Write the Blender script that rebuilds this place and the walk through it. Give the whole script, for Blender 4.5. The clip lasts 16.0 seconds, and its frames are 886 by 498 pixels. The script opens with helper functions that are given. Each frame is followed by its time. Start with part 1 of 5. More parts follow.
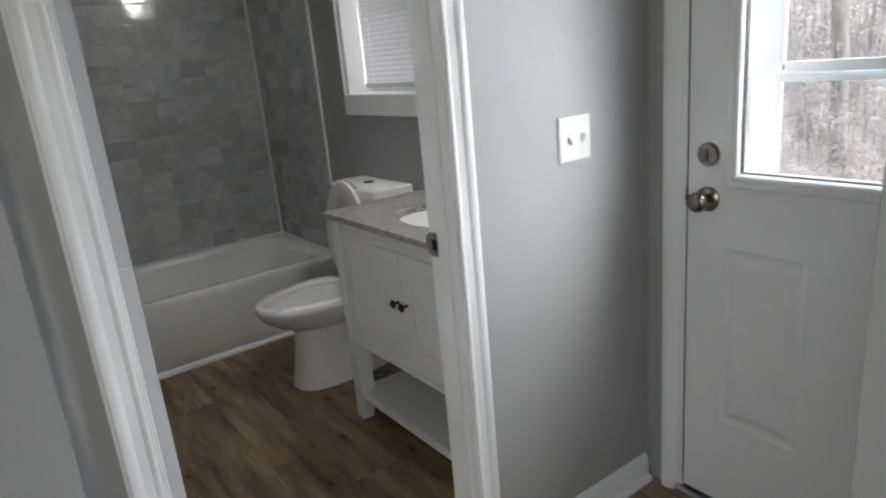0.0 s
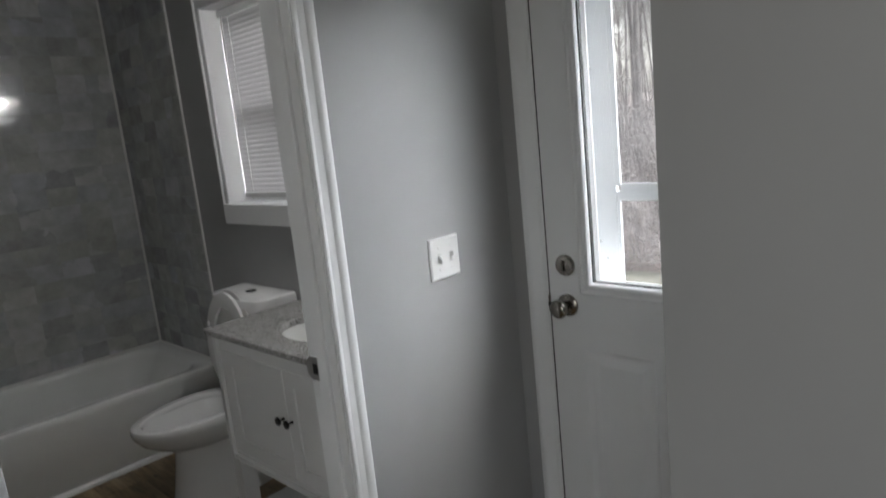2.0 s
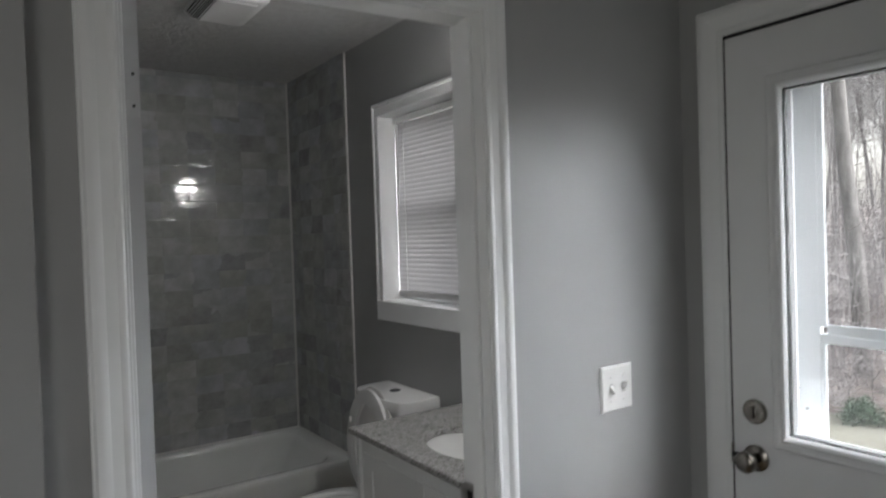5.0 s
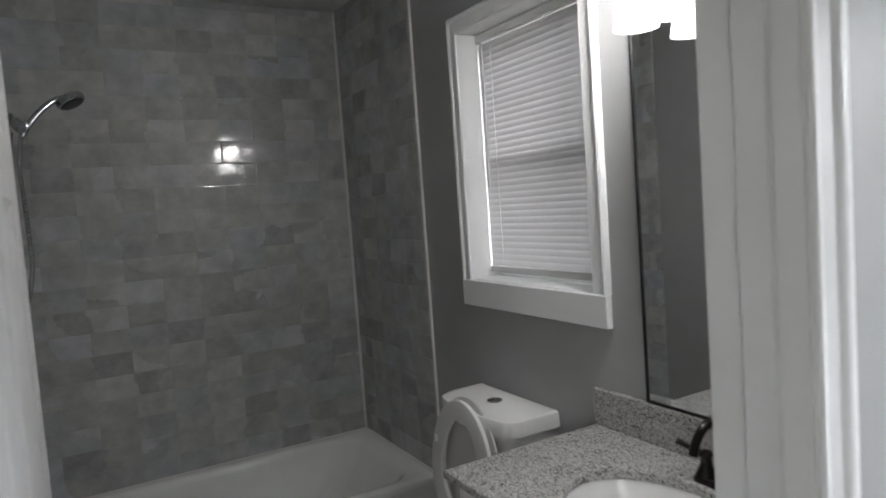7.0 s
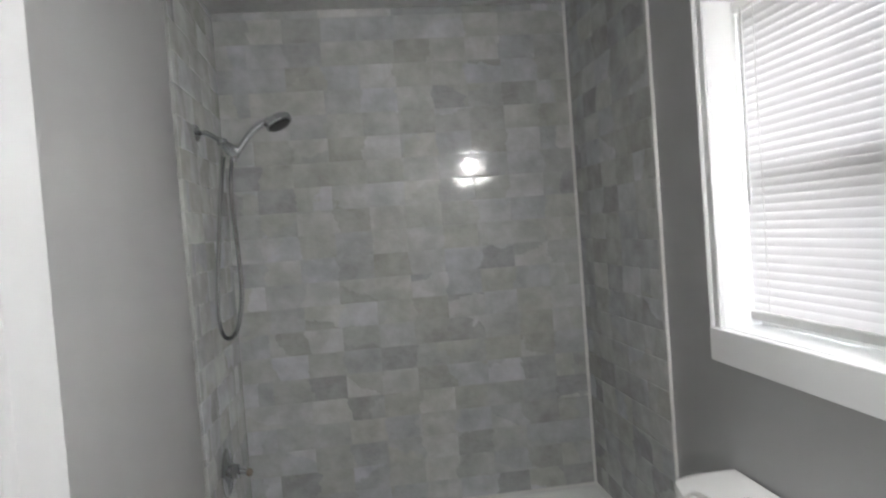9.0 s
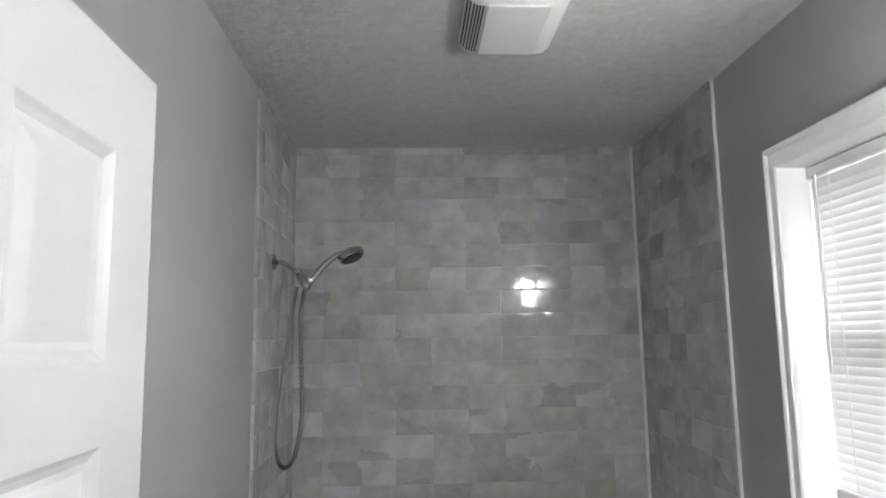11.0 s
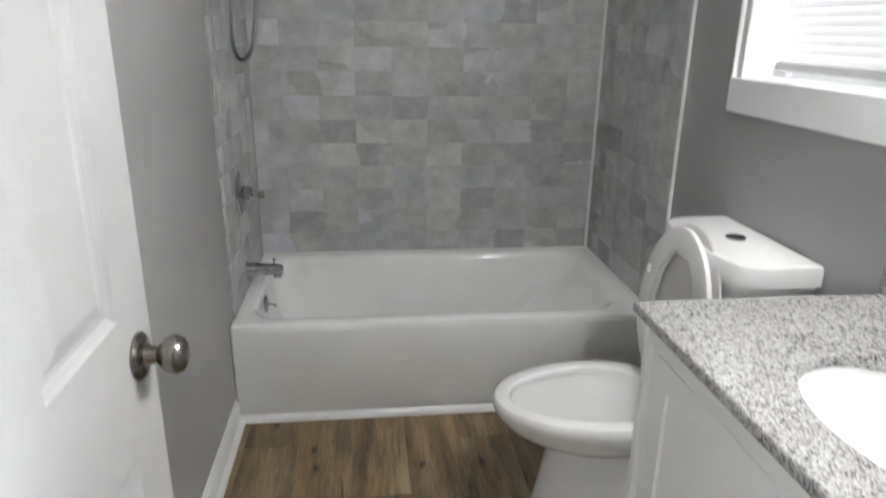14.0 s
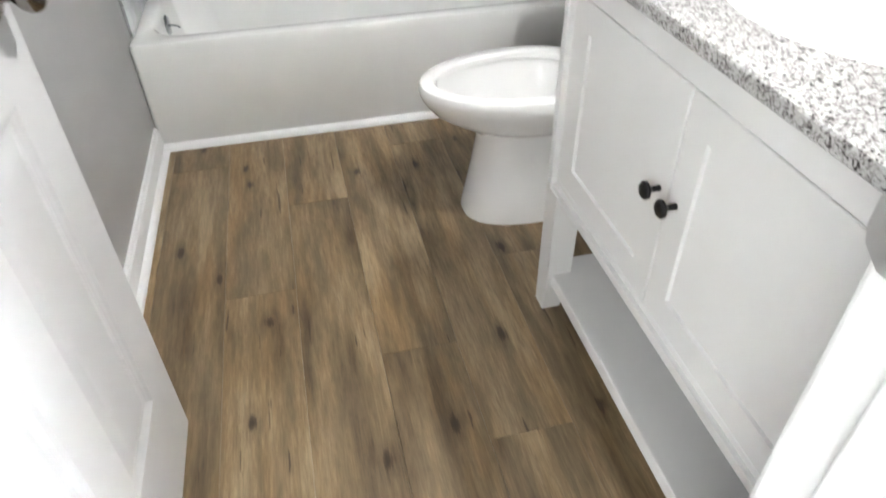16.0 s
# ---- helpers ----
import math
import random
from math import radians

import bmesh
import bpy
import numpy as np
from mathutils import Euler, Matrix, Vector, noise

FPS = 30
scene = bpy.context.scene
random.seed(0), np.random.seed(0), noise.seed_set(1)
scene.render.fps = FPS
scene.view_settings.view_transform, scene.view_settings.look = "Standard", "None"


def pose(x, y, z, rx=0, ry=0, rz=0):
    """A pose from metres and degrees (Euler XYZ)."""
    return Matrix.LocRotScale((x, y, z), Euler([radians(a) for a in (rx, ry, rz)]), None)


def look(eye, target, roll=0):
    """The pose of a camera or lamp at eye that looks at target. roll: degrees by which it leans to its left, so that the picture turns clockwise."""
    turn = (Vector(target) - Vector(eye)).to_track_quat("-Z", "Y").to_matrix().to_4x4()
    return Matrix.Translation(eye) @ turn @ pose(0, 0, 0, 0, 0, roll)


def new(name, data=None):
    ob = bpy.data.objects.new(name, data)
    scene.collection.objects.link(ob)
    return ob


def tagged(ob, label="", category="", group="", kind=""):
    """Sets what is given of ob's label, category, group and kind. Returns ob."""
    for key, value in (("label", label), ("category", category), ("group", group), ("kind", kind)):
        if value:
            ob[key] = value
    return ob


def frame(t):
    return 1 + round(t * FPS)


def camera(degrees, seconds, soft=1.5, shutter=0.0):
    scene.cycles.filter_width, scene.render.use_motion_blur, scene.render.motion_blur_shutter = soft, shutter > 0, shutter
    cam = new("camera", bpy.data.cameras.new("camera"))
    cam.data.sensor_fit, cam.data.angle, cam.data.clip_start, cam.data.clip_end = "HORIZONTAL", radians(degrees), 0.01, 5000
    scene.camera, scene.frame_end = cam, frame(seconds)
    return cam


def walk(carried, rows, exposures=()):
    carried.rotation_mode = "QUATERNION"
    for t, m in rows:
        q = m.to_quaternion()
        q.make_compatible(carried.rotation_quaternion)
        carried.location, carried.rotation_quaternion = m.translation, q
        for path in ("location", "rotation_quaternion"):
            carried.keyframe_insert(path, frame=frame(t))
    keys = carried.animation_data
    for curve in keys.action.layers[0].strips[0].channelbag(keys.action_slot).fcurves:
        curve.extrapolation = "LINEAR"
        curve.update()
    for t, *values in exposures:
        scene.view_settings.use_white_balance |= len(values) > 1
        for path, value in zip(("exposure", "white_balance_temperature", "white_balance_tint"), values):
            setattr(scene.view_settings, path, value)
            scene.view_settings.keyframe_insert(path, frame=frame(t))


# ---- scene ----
cam = camera(67.9, 16.0, soft=1.7, shutter=0.5)
PATH = [
    (0, (0.011, 0.002, 1.367), (1.116, 1.571, 0.802), -5.3),
    (0.5, (0.01, -0.011, 1.347), (1.212, 1.46, 0.722), -5.4),
    (1, (0.006, -0.033, 1.357), (1.269, 1.371, 0.698), -5.3),
    (1.5, (0.001, -0.057, 1.418), (1.365, 1.308, 0.892), -5.2),
    (2, (0.01, -0.072, 1.48), (1.412, 1.308, 1.118), -5.9),
    (2.5, (0.006, -0.075, 1.528), (1.373, 1.368, 1.302), -5.4),
    (3, (0.009, -0.08, 1.559), (1.322, 1.424, 1.444), -4.1),
    (3.5, (0.002, -0.093, 1.585), (1.283, 1.444, 1.578), -3.7),
    (4, (-0.002, -0.076, 1.586), (1.264, 1.471, 1.644), -3.1),
    (4.5, (-0.003, -0.02, 1.562), (1.238, 1.547, 1.625), -2.8),
    (5, (-0.012, 0.057, 1.524), (1.127, 1.7, 1.486), -1.9),
    (5.2, (0.001, 0.104, 1.509), (1.124, 1.757, 1.439), -2.3),
    (7.3, (0.341, 0.871, 1.512), (1.285, 2.627, 1.357), -4.6),
    (7.5, (0.394, 0.905, 1.516), (1.255, 2.704, 1.367), -4.1),
    (8, (0.493, 1.015, 1.512), (1.104, 2.914, 1.365), -4.5),
    (8.5, (0.557, 1.118, 1.517), (0.932, 3.077, 1.369), -4.1),
    (9, (0.589, 1.141, 1.557), (0.836, 3.124, 1.493), -4.3),
    (9.5, (0.596, 1.129, 1.626), (0.702, 3.124, 1.711), -3.4),
    (9.7, (0.548, 1.122, 1.699), (0.663, 3.115, 1.818), -2.7),
    (11.8, (0.555, 1.125, 1.644), (0.648, 3.1, 1.944), -0.3),
    (12, (0.547, 1.129, 1.637), (0.659, 3.115, 1.843), -0.4),
    (12.5, (0.555, 1.16, 1.527), (0.718, 3.153, 1.495), 0.5),
    (13, (0.536, 1.156, 1.453), (0.729, 3.135, 1.237), 0.6),
    (13.5, (0.531, 1.129, 1.401), (0.734, 3.074, 0.984), 1.6),
    (14, (0.53, 1.085, 1.337), (0.753, 2.969, 0.705), 0.9),
    (14.5, (0.539, 1.048, 1.291), (0.804, 2.876, 0.524), 1.1),
    (15, (0.54, 1.042, 1.223), (0.845, 2.734, 0.201), 0.6),
    (15.5, (0.527, 1.032, 1.19), (0.863, 2.635, 0.042), 0.1),
    (16, (0.561, 1.042, 1.157), (0.896, 2.554, -0.109), -1.2),
]
EXPOSURES = [(0.0, 2.35), (0.8, 1.85), (1.5, 1.86), (2.2, 1.74), (3.0, 1.9), (4.5, 2.2), (5.2, 1.65), (7.5, 2.72), (8.3, 3.59), (9.5, 3.26), (12.0, 3.38), (12.5, 3.43), (14.0, 3.59), (15.0, 3.22), (15.5, 3.65), (16.0, 4.35)]
walk(cam, [(t, look(eye, target, roll)) for t, eye, target, roll in PATH], EXPOSURES)
SKY, LAMP, HALL = 0.12, 6.8, 1.55

# ---- world, sun, lights ----
world = bpy.data.worlds.new("overcast_world")
scene.world = world
world.use_nodes = True
wn = world.node_tree.nodes
sky = wn.new("ShaderNodeTexSky")
sky.sky_type, sky.sun_disc = "NISHITA", False
sky.sun_elevation, sky.sun_rotation = radians(46), radians(143)
sky.air_density, sky.dust_density, sky.ozone_density = 1.6, 4.0, 1.0
bg = wn["Background"]
bg.inputs["Strength"].default_value = SKY
pale = wn.new("ShaderNodeHueSaturation")
pale.inputs["Saturation"].default_value = 0.22
world.node_tree.links.new(sky.outputs[0], pale.inputs["Color"])
world.node_tree.links.new(pale.outputs[0], bg.inputs["Color"])
sun = new("sun", bpy.data.lights.new("sun", "SUN"))
sun.data.energy, sun.data.angle, sun.data.color = 4.6, radians(92), (0.885, 0.945, 1.0)
sun.matrix_world = look((26, -34.5, 44.7), (0, 0, 0))
hall_window = new("hall_window_light", bpy.data.lights.new("hall_window_light", "AREA"))
hall_window.data.shape, hall_window.data.size, hall_window.data.size_y = "RECTANGLE", 1.15, 1.3
hall_window.data.energy, hall_window.data.color = HALL, (1.0, 0.982, 0.958)
hall_window.matrix_world = look((-0.87, -0.6, 1.42), (0, -0.27, 1.38))

# ---- materials ----


def mat(name, color, rough=0.5, metal=0.0, **more):
    m = bpy.data.materials.new(name)
    m.use_nodes = True
    b = m.node_tree.nodes["Principled BSDF"]
    b.inputs["Base Color"].default_value = (*color, 1)
    b.inputs["Roughness"].default_value = rough
    b.inputs["Metallic"].default_value = metal
    for key, value in more.items():
        b.inputs[key.replace("_", " ")].default_value = value
    return m


def node(m, kind, **values):
    n = m.node_tree.nodes.new(kind)
    for key, value in values.items():
        if key in n.inputs:
            n.inputs[key].default_value = value
        else:
            n.inputs[key.replace("_", " ")].default_value = value
    return n


def link(m, a, b):
    m.node_tree.links.new(a, b)


def shader(m):
    return m.node_tree.nodes["Principled BSDF"]


def noise_of(m, scale, detail=4.0, rough=0.55, stretch=(1, 1, 1), coords="Object", offset=None):
    tc = m.node_tree.nodes.new("ShaderNodeTexCoord")
    mp = m.node_tree.nodes.new("ShaderNodeMapping")
    mp.inputs["Scale"].default_value = stretch
    link(m, tc.outputs[coords], mp.inputs["Vector"])
    if offset:
        link(m, offset, mp.inputs["Location"])
    nz = node(m, "ShaderNodeTexNoise", Scale=scale, Detail=detail, Roughness=rough)
    link(m, mp.outputs[0], nz.inputs["Vector"])
    return nz.outputs["Fac"]


def ramp(m, fac, *stops):
    r = m.node_tree.nodes.new("ShaderNodeValToRGB")
    e = r.color_ramp.elements
    while len(e) < len(stops):
        e.new(0.5)
    for k, (at, c) in zip(e, stops):
        k.position = at
        k.color = (*c, 1) if len(c) == 3 else (c[0],) * 3 + (1,)
    link(m, fac, r.inputs[0])
    return r.outputs[0]


def mix(m, fac, a, b, blend="MIX"):
    x = m.node_tree.nodes.new("ShaderNodeMix")
    x.data_type, x.blend_type = "RGBA", blend
    for sock, v in ((x.inputs[0], fac), (x.inputs[6], a), (x.inputs[7], b)):
        if isinstance(v, (int, float)):
            sock.default_value = v
        elif isinstance(v, tuple):
            sock.default_value = (*v, 1)
        else:
            link(m, v, sock)
    return x.outputs[2]


def math_of(m, op, a, b=0.0):
    x = m.node_tree.nodes.new("ShaderNodeMath")
    x.operation = op
    for sock, v in zip(x.inputs, (a, b)):
        if isinstance(v, (int, float)):
            sock.default_value = v
        else:
            link(m, v, sock)
    return x.outputs[0]


def bump(m, height, strength=0.2, distance=0.002):
    b = node(m, "ShaderNodeBump", Strength=strength, Distance=distance)
    link(m, height, b.inputs["Height"])
    link(m, b.outputs[0], shader(m).inputs["Normal"])


def painted(name, color, rough, grain=180.0, depth=0.0006, blotch=0.06):
    """Paint on a wall or on wood: roller stipple, slight unevenness of tone and sheen."""
    m = mat(name, color, rough)
    big = noise_of(m, 1.7, 3.0)
    dark = tuple(c * (1 - blotch) for c in color)
    light = tuple(min(0.9, c * (1 + blotch)) for c in color)
    link(m, ramp(m, big, (0.3, dark), (0.7, light)), shader(m).inputs["Base Color"])
    link(m, ramp(m, noise_of(m, 6.0, 4.0), (0.2, (rough - 0.02,)), (0.8, (rough + 0.02,))), shader(m).inputs["Roughness"])
    bump(m, noise_of(m, grain, 3.0), 0.35, depth)
    return m


WALL = painted("grey_wall_paint", (0.36, 0.362, 0.364), 0.42, 220.0, 0.0005)
TRIM = painted("white_trim_paint", (0.79, 0.797, 0.802), 0.32, 90.0, 0.0004, 0.03)
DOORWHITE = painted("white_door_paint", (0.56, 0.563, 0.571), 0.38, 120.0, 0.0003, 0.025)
BACKWHITE = painted("white_steel_door_paint", (0.74, 0.743, 0.75), 0.36, 120.0, 0.0003, 0.025)
CABINET = painted("white_cabinet_lacquer", (0.68, 0.68, 0.677), 0.3, 60.0, 0.0002, 0.02)
PORCELAIN = mat("white_porcelain", (0.82, 0.82, 0.815), 0.08, Coat_Weight=0.4, Coat_Roughness=0.03)
TUBWHITE = mat("white_tub_enamel", (0.74, 0.745, 0.73), 0.09, Coat_Weight=0.3, Coat_Roughness=0.05)
link(TUBWHITE, ramp(TUBWHITE, noise_of(TUBWHITE, 2.5, 3.0), (0.3, (0.82, 0.832, 0.815)), (0.7, (0.86, 0.87, 0.86))), shader(TUBWHITE).inputs["Base Color"])
PLASTIC = mat("white_plastic", (0.76, 0.76, 0.75), 0.34)
SEATWHITE = mat("white_seat_plastic", (0.74, 0.735, 0.73), 0.22)
LIDGREY = mat("grey_shaded_plastic", (0.55, 0.545, 0.54), 0.3)
# seat plastic darkened: shade on the lid behind the ring is in the colour
LIDSHADED = mat("shaded_lid_plastic", (0.58, 0.565, 0.555), 0.3)
CHROME = mat("chrome", (0.45, 0.46, 0.48), 0.06, 1.0)
NICKEL = mat("satin_nickel", (0.33, 0.30, 0.27), 0.22, 1.0)
link(NICKEL, ramp(NICKEL, noise_of(NICKEL, 60.0), (0.3, (0.22, 0.20, 0.18)), (0.7, (0.34, 0.315, 0.29))), shader(NICKEL).inputs["Base Color"])
BRONZE = mat("oil_rubbed_bronze", (0.018, 0.015, 0.014), 0.32, 0.7)
BLACK = mat("black_metal", (0.012, 0.012, 0.013), 0.35, 0.4)
VENT = mat("shaded_louvre", (0.09, 0.09, 0.09), 0.7)
TIP = mat("warm_brass", (0.40, 0.35, 0.28), 0.25, 0.6)
HOSE = mat("ribbed_steel_hose", (0.52, 0.53, 0.545), 0.16, 1.0)
RUBBER = mat("black_rubber", (0.02, 0.02, 0.02), 0.7)
CAULK = mat("white_caulk", (0.62, 0.615, 0.6), 0.45)
MIRROR = mat("mirror_silver", (0.86, 0.87, 0.87), 0.015, 1.0)
SCREW = mat("steel_screw", (0.5, 0.5, 0.5), 0.35, 1.0)

GLASS = mat("window_glass", (1, 1, 1), 0.02, Transmission_Weight=1.0, IOR=1.1)
SCREENGLASS = mat("dusty_storm_glass", (0.97, 0.975, 0.98), 0.02, Transmission_Weight=1.0, IOR=1.1)
dust = SCREENGLASS.node_tree.nodes.new("ShaderNodeBsdfTranslucent")
dust.inputs["Color"].default_value = (0.8, 0.81, 0.82, 1)
dusty = SCREENGLASS.node_tree.nodes.new("ShaderNodeMixShader")
link(SCREENGLASS, ramp(SCREENGLASS, noise_of(SCREENGLASS, 4.0, 6.0, 0.7), (0.3, (0.004,)), (0.7, (0.022,))), dusty.inputs[0])
link(SCREENGLASS, shader(SCREENGLASS).outputs[0], dusty.inputs[1])
link(SCREENGLASS, dust.outputs[0], dusty.inputs[2])
link(SCREENGLASS, dusty.outputs[0], SCREENGLASS.node_tree.nodes["Material Output"].inputs["Surface"])

# stippled ceiling
CEIL = mat("stippled_white_ceiling", (0.5, 0.5, 0.49), 0.75)
stp = noise_of(CEIL, 26.0, 5.0, 0.6)
link(CEIL, ramp(CEIL, stp, (0.3, (0.49, 0.49, 0.485)), (0.7, (0.59, 0.59, 0.585))), shader(CEIL).inputs["Base Color"])
bump(CEIL, ramp(CEIL, stp, (0.42, (0.0,)), (0.58, (1.0,))), 0.42, 0.006)

# marble-look tile, one tone for each half of a tile
TILE = mat("grey_marble_tile", (0.34, 0.345, 0.35), 0.07)
info = TILE.node_tree.nodes.new("ShaderNodeObjectInfo")
rnd = info.outputs["Random"]
spread = node(TILE, "ShaderNodeCombineXYZ")
link(TILE, math_of(TILE, "MULTIPLY", rnd, 91.0), spread.inputs[0])
link(TILE, math_of(TILE, "MULTIPLY", rnd, 57.0), spread.inputs[1])
link(TILE, math_of(TILE, "MULTIPLY", rnd, 33.0), spread.inputs[2])
tcx = TILE.node_tree.nodes.new("ShaderNodeTexCoord")
sep = TILE.node_tree.nodes.new("ShaderNodeSeparateXYZ")
link(TILE, tcx.outputs["Object"], sep.inputs[0])
skew = math_of(TILE, "MULTIPLY", sep.outputs[1], math_of(TILE, "SUBTRACT", math_of(TILE, "FRACT", math_of(TILE, "MULTIPLY", rnd, 13.0)), 0.5))
wobble = math_of(TILE, "MULTIPLY", math_of(TILE, "SUBTRACT", noise_of(TILE, 14.0, 3.0, 0.6, offset=spread.outputs[0]), 0.5), 0.09)
half = math_of(TILE, "GREATER_THAN", math_of(TILE, "ADD", math_of(TILE, "ADD", sep.outputs[0], wobble), math_of(TILE, "MULTIPLY", skew, 0.5)), 0.0)
white = TILE.node_tree.nodes.new("ShaderNodeTexWhiteNoise")
white.noise_dimensions = "2D"
comb = TILE.node_tree.nodes.new("ShaderNodeCombineXYZ")
# a slanting cut takes off one corner of the pattern
lean_a = math_of(TILE, "SUBTRACT", math_of(TILE, "FRACT", math_of(TILE, "MULTIPLY", rnd, 29.0)), 0.5)
lean_b = math_of(TILE, "SUBTRACT", math_of(TILE, "FRACT", math_of(TILE, "MULTIPLY", rnd, 47.0)), 0.5)
slant = math_of(TILE, "ADD", math_of(TILE, "MULTIPLY", sep.outputs[0], lean_a), math_of(TILE, "MULTIPLY", sep.outputs[1], math_of(TILE, "MULTIPLY", lean_b, 2.2)))
cut = math_of(TILE, "GREATER_THAN", math_of(TILE, "ADD", slant, wobble), 0.045)
link(TILE, math_of(TILE, "ADD", half, math_of(TILE, "MULTIPLY", cut, 2.0)), comb.inputs[0])
link(TILE, math_of(TILE, "MULTIPLY", rnd, 611.0), comb.inputs[1])
link(TILE, comb.outputs[0], white.inputs["Vector"])
tone = ramp(TILE, white.outputs["Value"], (0.0, (0.345, 0.347, 0.337)), (0.18, (0.40, 0.405, 0.397)), (0.55, (0.432, 0.439, 0.436)), (0.82, (0.458, 0.465, 0.473)), (1.0, (0.525, 0.532, 0.54)))
tint = ramp(TILE, math_of(TILE, "FRACT", math_of(TILE, "MULTIPLY", white.outputs["Value"], 7.3)), (0.0, (0.965, 0.975, 1.03)), (0.5, (1.0, 1.0, 0.995)), (1.0, (1.01, 1.005, 0.955)))
tone = mix(TILE, 1.0, tone, tint, "MULTIPLY")
cloud = noise_of(TILE, 9.0, 5.0, 0.62, offset=spread.outputs[0])
tone2 = mix(TILE, 0.5, tone, ramp(TILE, cloud, (0.3, (0.31, 0.31, 0.30)), (0.47, (0.47, 0.47, 0.465)), (0.53, (0.54, 0.54, 0.545)), (0.7, (0.72, 0.72, 0.74))), "OVERLAY")
vein = noise_of(TILE, 6.0, 8.0, 0.7, (1, 1.8, 1), offset=spread.outputs[0])
veins = ramp(TILE, math_of(TILE, "ABSOLUTE", math_of(TILE, "SUBTRACT", vein, 0.5)), (0.0, (1.0,)), (0.035, (0.0,)))
link(TILE, mix(TILE, math_of(TILE, "MULTIPLY", veins, 0.25), tone2, (0.46, 0.465, 0.47)), shader(TILE).inputs["Base Color"])
bump(TILE, cloud, 0.06, 0.0015)
GROUT = mat("grey_grout", (0.40, 0.403, 0.398), 0.6)

# rustic oak vinyl plank
WOOD = mat("rustic_oak_plank", (0.2, 0.13, 0.08), 0.38)
winfo = WOOD.node_tree.nodes.new("ShaderNodeObjectInfo")
wr = winfo.outputs["Random"]
wsp = node(WOOD, "ShaderNodeCombineXYZ")
link(WOOD, math_of(WOOD, "MULTIPLY", wr, 41.0), wsp.inputs[0])
link(WOOD, math_of(WOOD, "MULTIPLY", wr, 77.0), wsp.inputs[1])
broad = noise_of(WOOD, 3.2, 5.0, 0.62, (4.5, 0.6, 1), offset=wsp.outputs[0])
grain = noise_of(WOOD, 17.0, 8.0, 0.7, (4.5, 0.4, 1), offset=wsp.outputs[0])
fine = noise_of(WOOD, 60.0, 5.0, 0.7, (6.0, 0.3, 1), offset=wsp.outputs[0])
base = ramp(WOOD, broad, (0.32, (0.105, 0.072, 0.038)), (0.45, (0.205, 0.147, 0.08)), (0.54, (0.30, 0.222, 0.125)), (0.67, (0.44, 0.345, 0.215)))
hue = noise_of(WOOD, 2.1, 4.0, 0.6, (5.0, 0.7, 1), offset=wsp.outputs[0])
base = mix(WOOD, ramp(WOOD, hue, (0.44, (0.0,)), (0.62, (0.45,))), base, (0.215, 0.168, 0.108))
base = mix(WOOD, ramp(WOOD, hue, (0.36, (0.5,)), (0.48, (0.0,))), base, (0.30, 0.198, 0.092))
g1 = mix(WOOD, 0.6, base, ramp(WOOD, grain, (0.3, (0.25, 0.25, 0.25)), (0.55, (0.55, 0.55, 0.55)), (0.75, (0.75, 0.74, 0.72))), "OVERLAY")
g2 = mix(WOOD, 0.45, g1, ramp(WOOD, fine, (0.35, (0.3, 0.3, 0.3)), (0.65, (0.68, 0.68, 0.68))), "OVERLAY")
plank_tone = ramp(WOOD, wr, (0.0, (0.74, 0.71, 0.68)), (0.5, (0.84, 0.81, 0.775)), (1.0, (0.95, 0.915, 0.88)))
g3 = mix(WOOD, 1.0, g2, plank_tone, "MULTIPLY")
wtc = WOOD.node_tree.nodes.new("ShaderNodeTexCoord")
wmp = WOOD.node_tree.nodes.new("ShaderNodeMapping")
wmp.inputs["Scale"].default_value = (4.2, 1.9, 1)
link(WOOD, wtc.outputs["Object"], wmp.inputs["Vector"])
link(WOOD, wsp.outputs[0], wmp.inputs["Location"])
vor = node(WOOD, "ShaderNodeTexVoronoi", Scale=1.0, Randomness=0.9)
vor.voronoi_dimensions = "2D"
link(WOOD, wmp.outputs[0], vor.inputs["Vector"])
wob = math_of(WOOD, "ADD", vor.outputs["Distance"], math_of(WOOD, "MULTIPLY", math_of(WOOD, "SUBTRACT", grain, 0.5), 0.16))
knots = ramp(WOOD, wob, (0.014, (0.95,)), (0.028, (0.8,)), (0.05, (0.28,)), (0.13, (0.0,)))
g4 = mix(WOOD, knots, g3, (0.035, 0.02, 0.012))
crack = ramp(WOOD, noise_of(WOOD, 9.0, 3.0, 0.5, (7.0, 0.4, 1), offset=wsp.outputs[0]), (0.685, (0.0,)), (0.70, (0.75,)))
link(WOOD, mix(WOOD, crack, g4, (0.05, 0.03, 0.018)), shader(WOOD).inputs["Base Color"])
link(WOOD, ramp(WOOD, grain, (0.3, (0.46,)), (0.7, (0.34,))), shader(WOOD).inputs["Roughness"])
bump(WOOD, grain, 0.12, 0.001)
GAP = mat("dark_plank_gap", (0.03, 0.02, 0.014), 0.8)

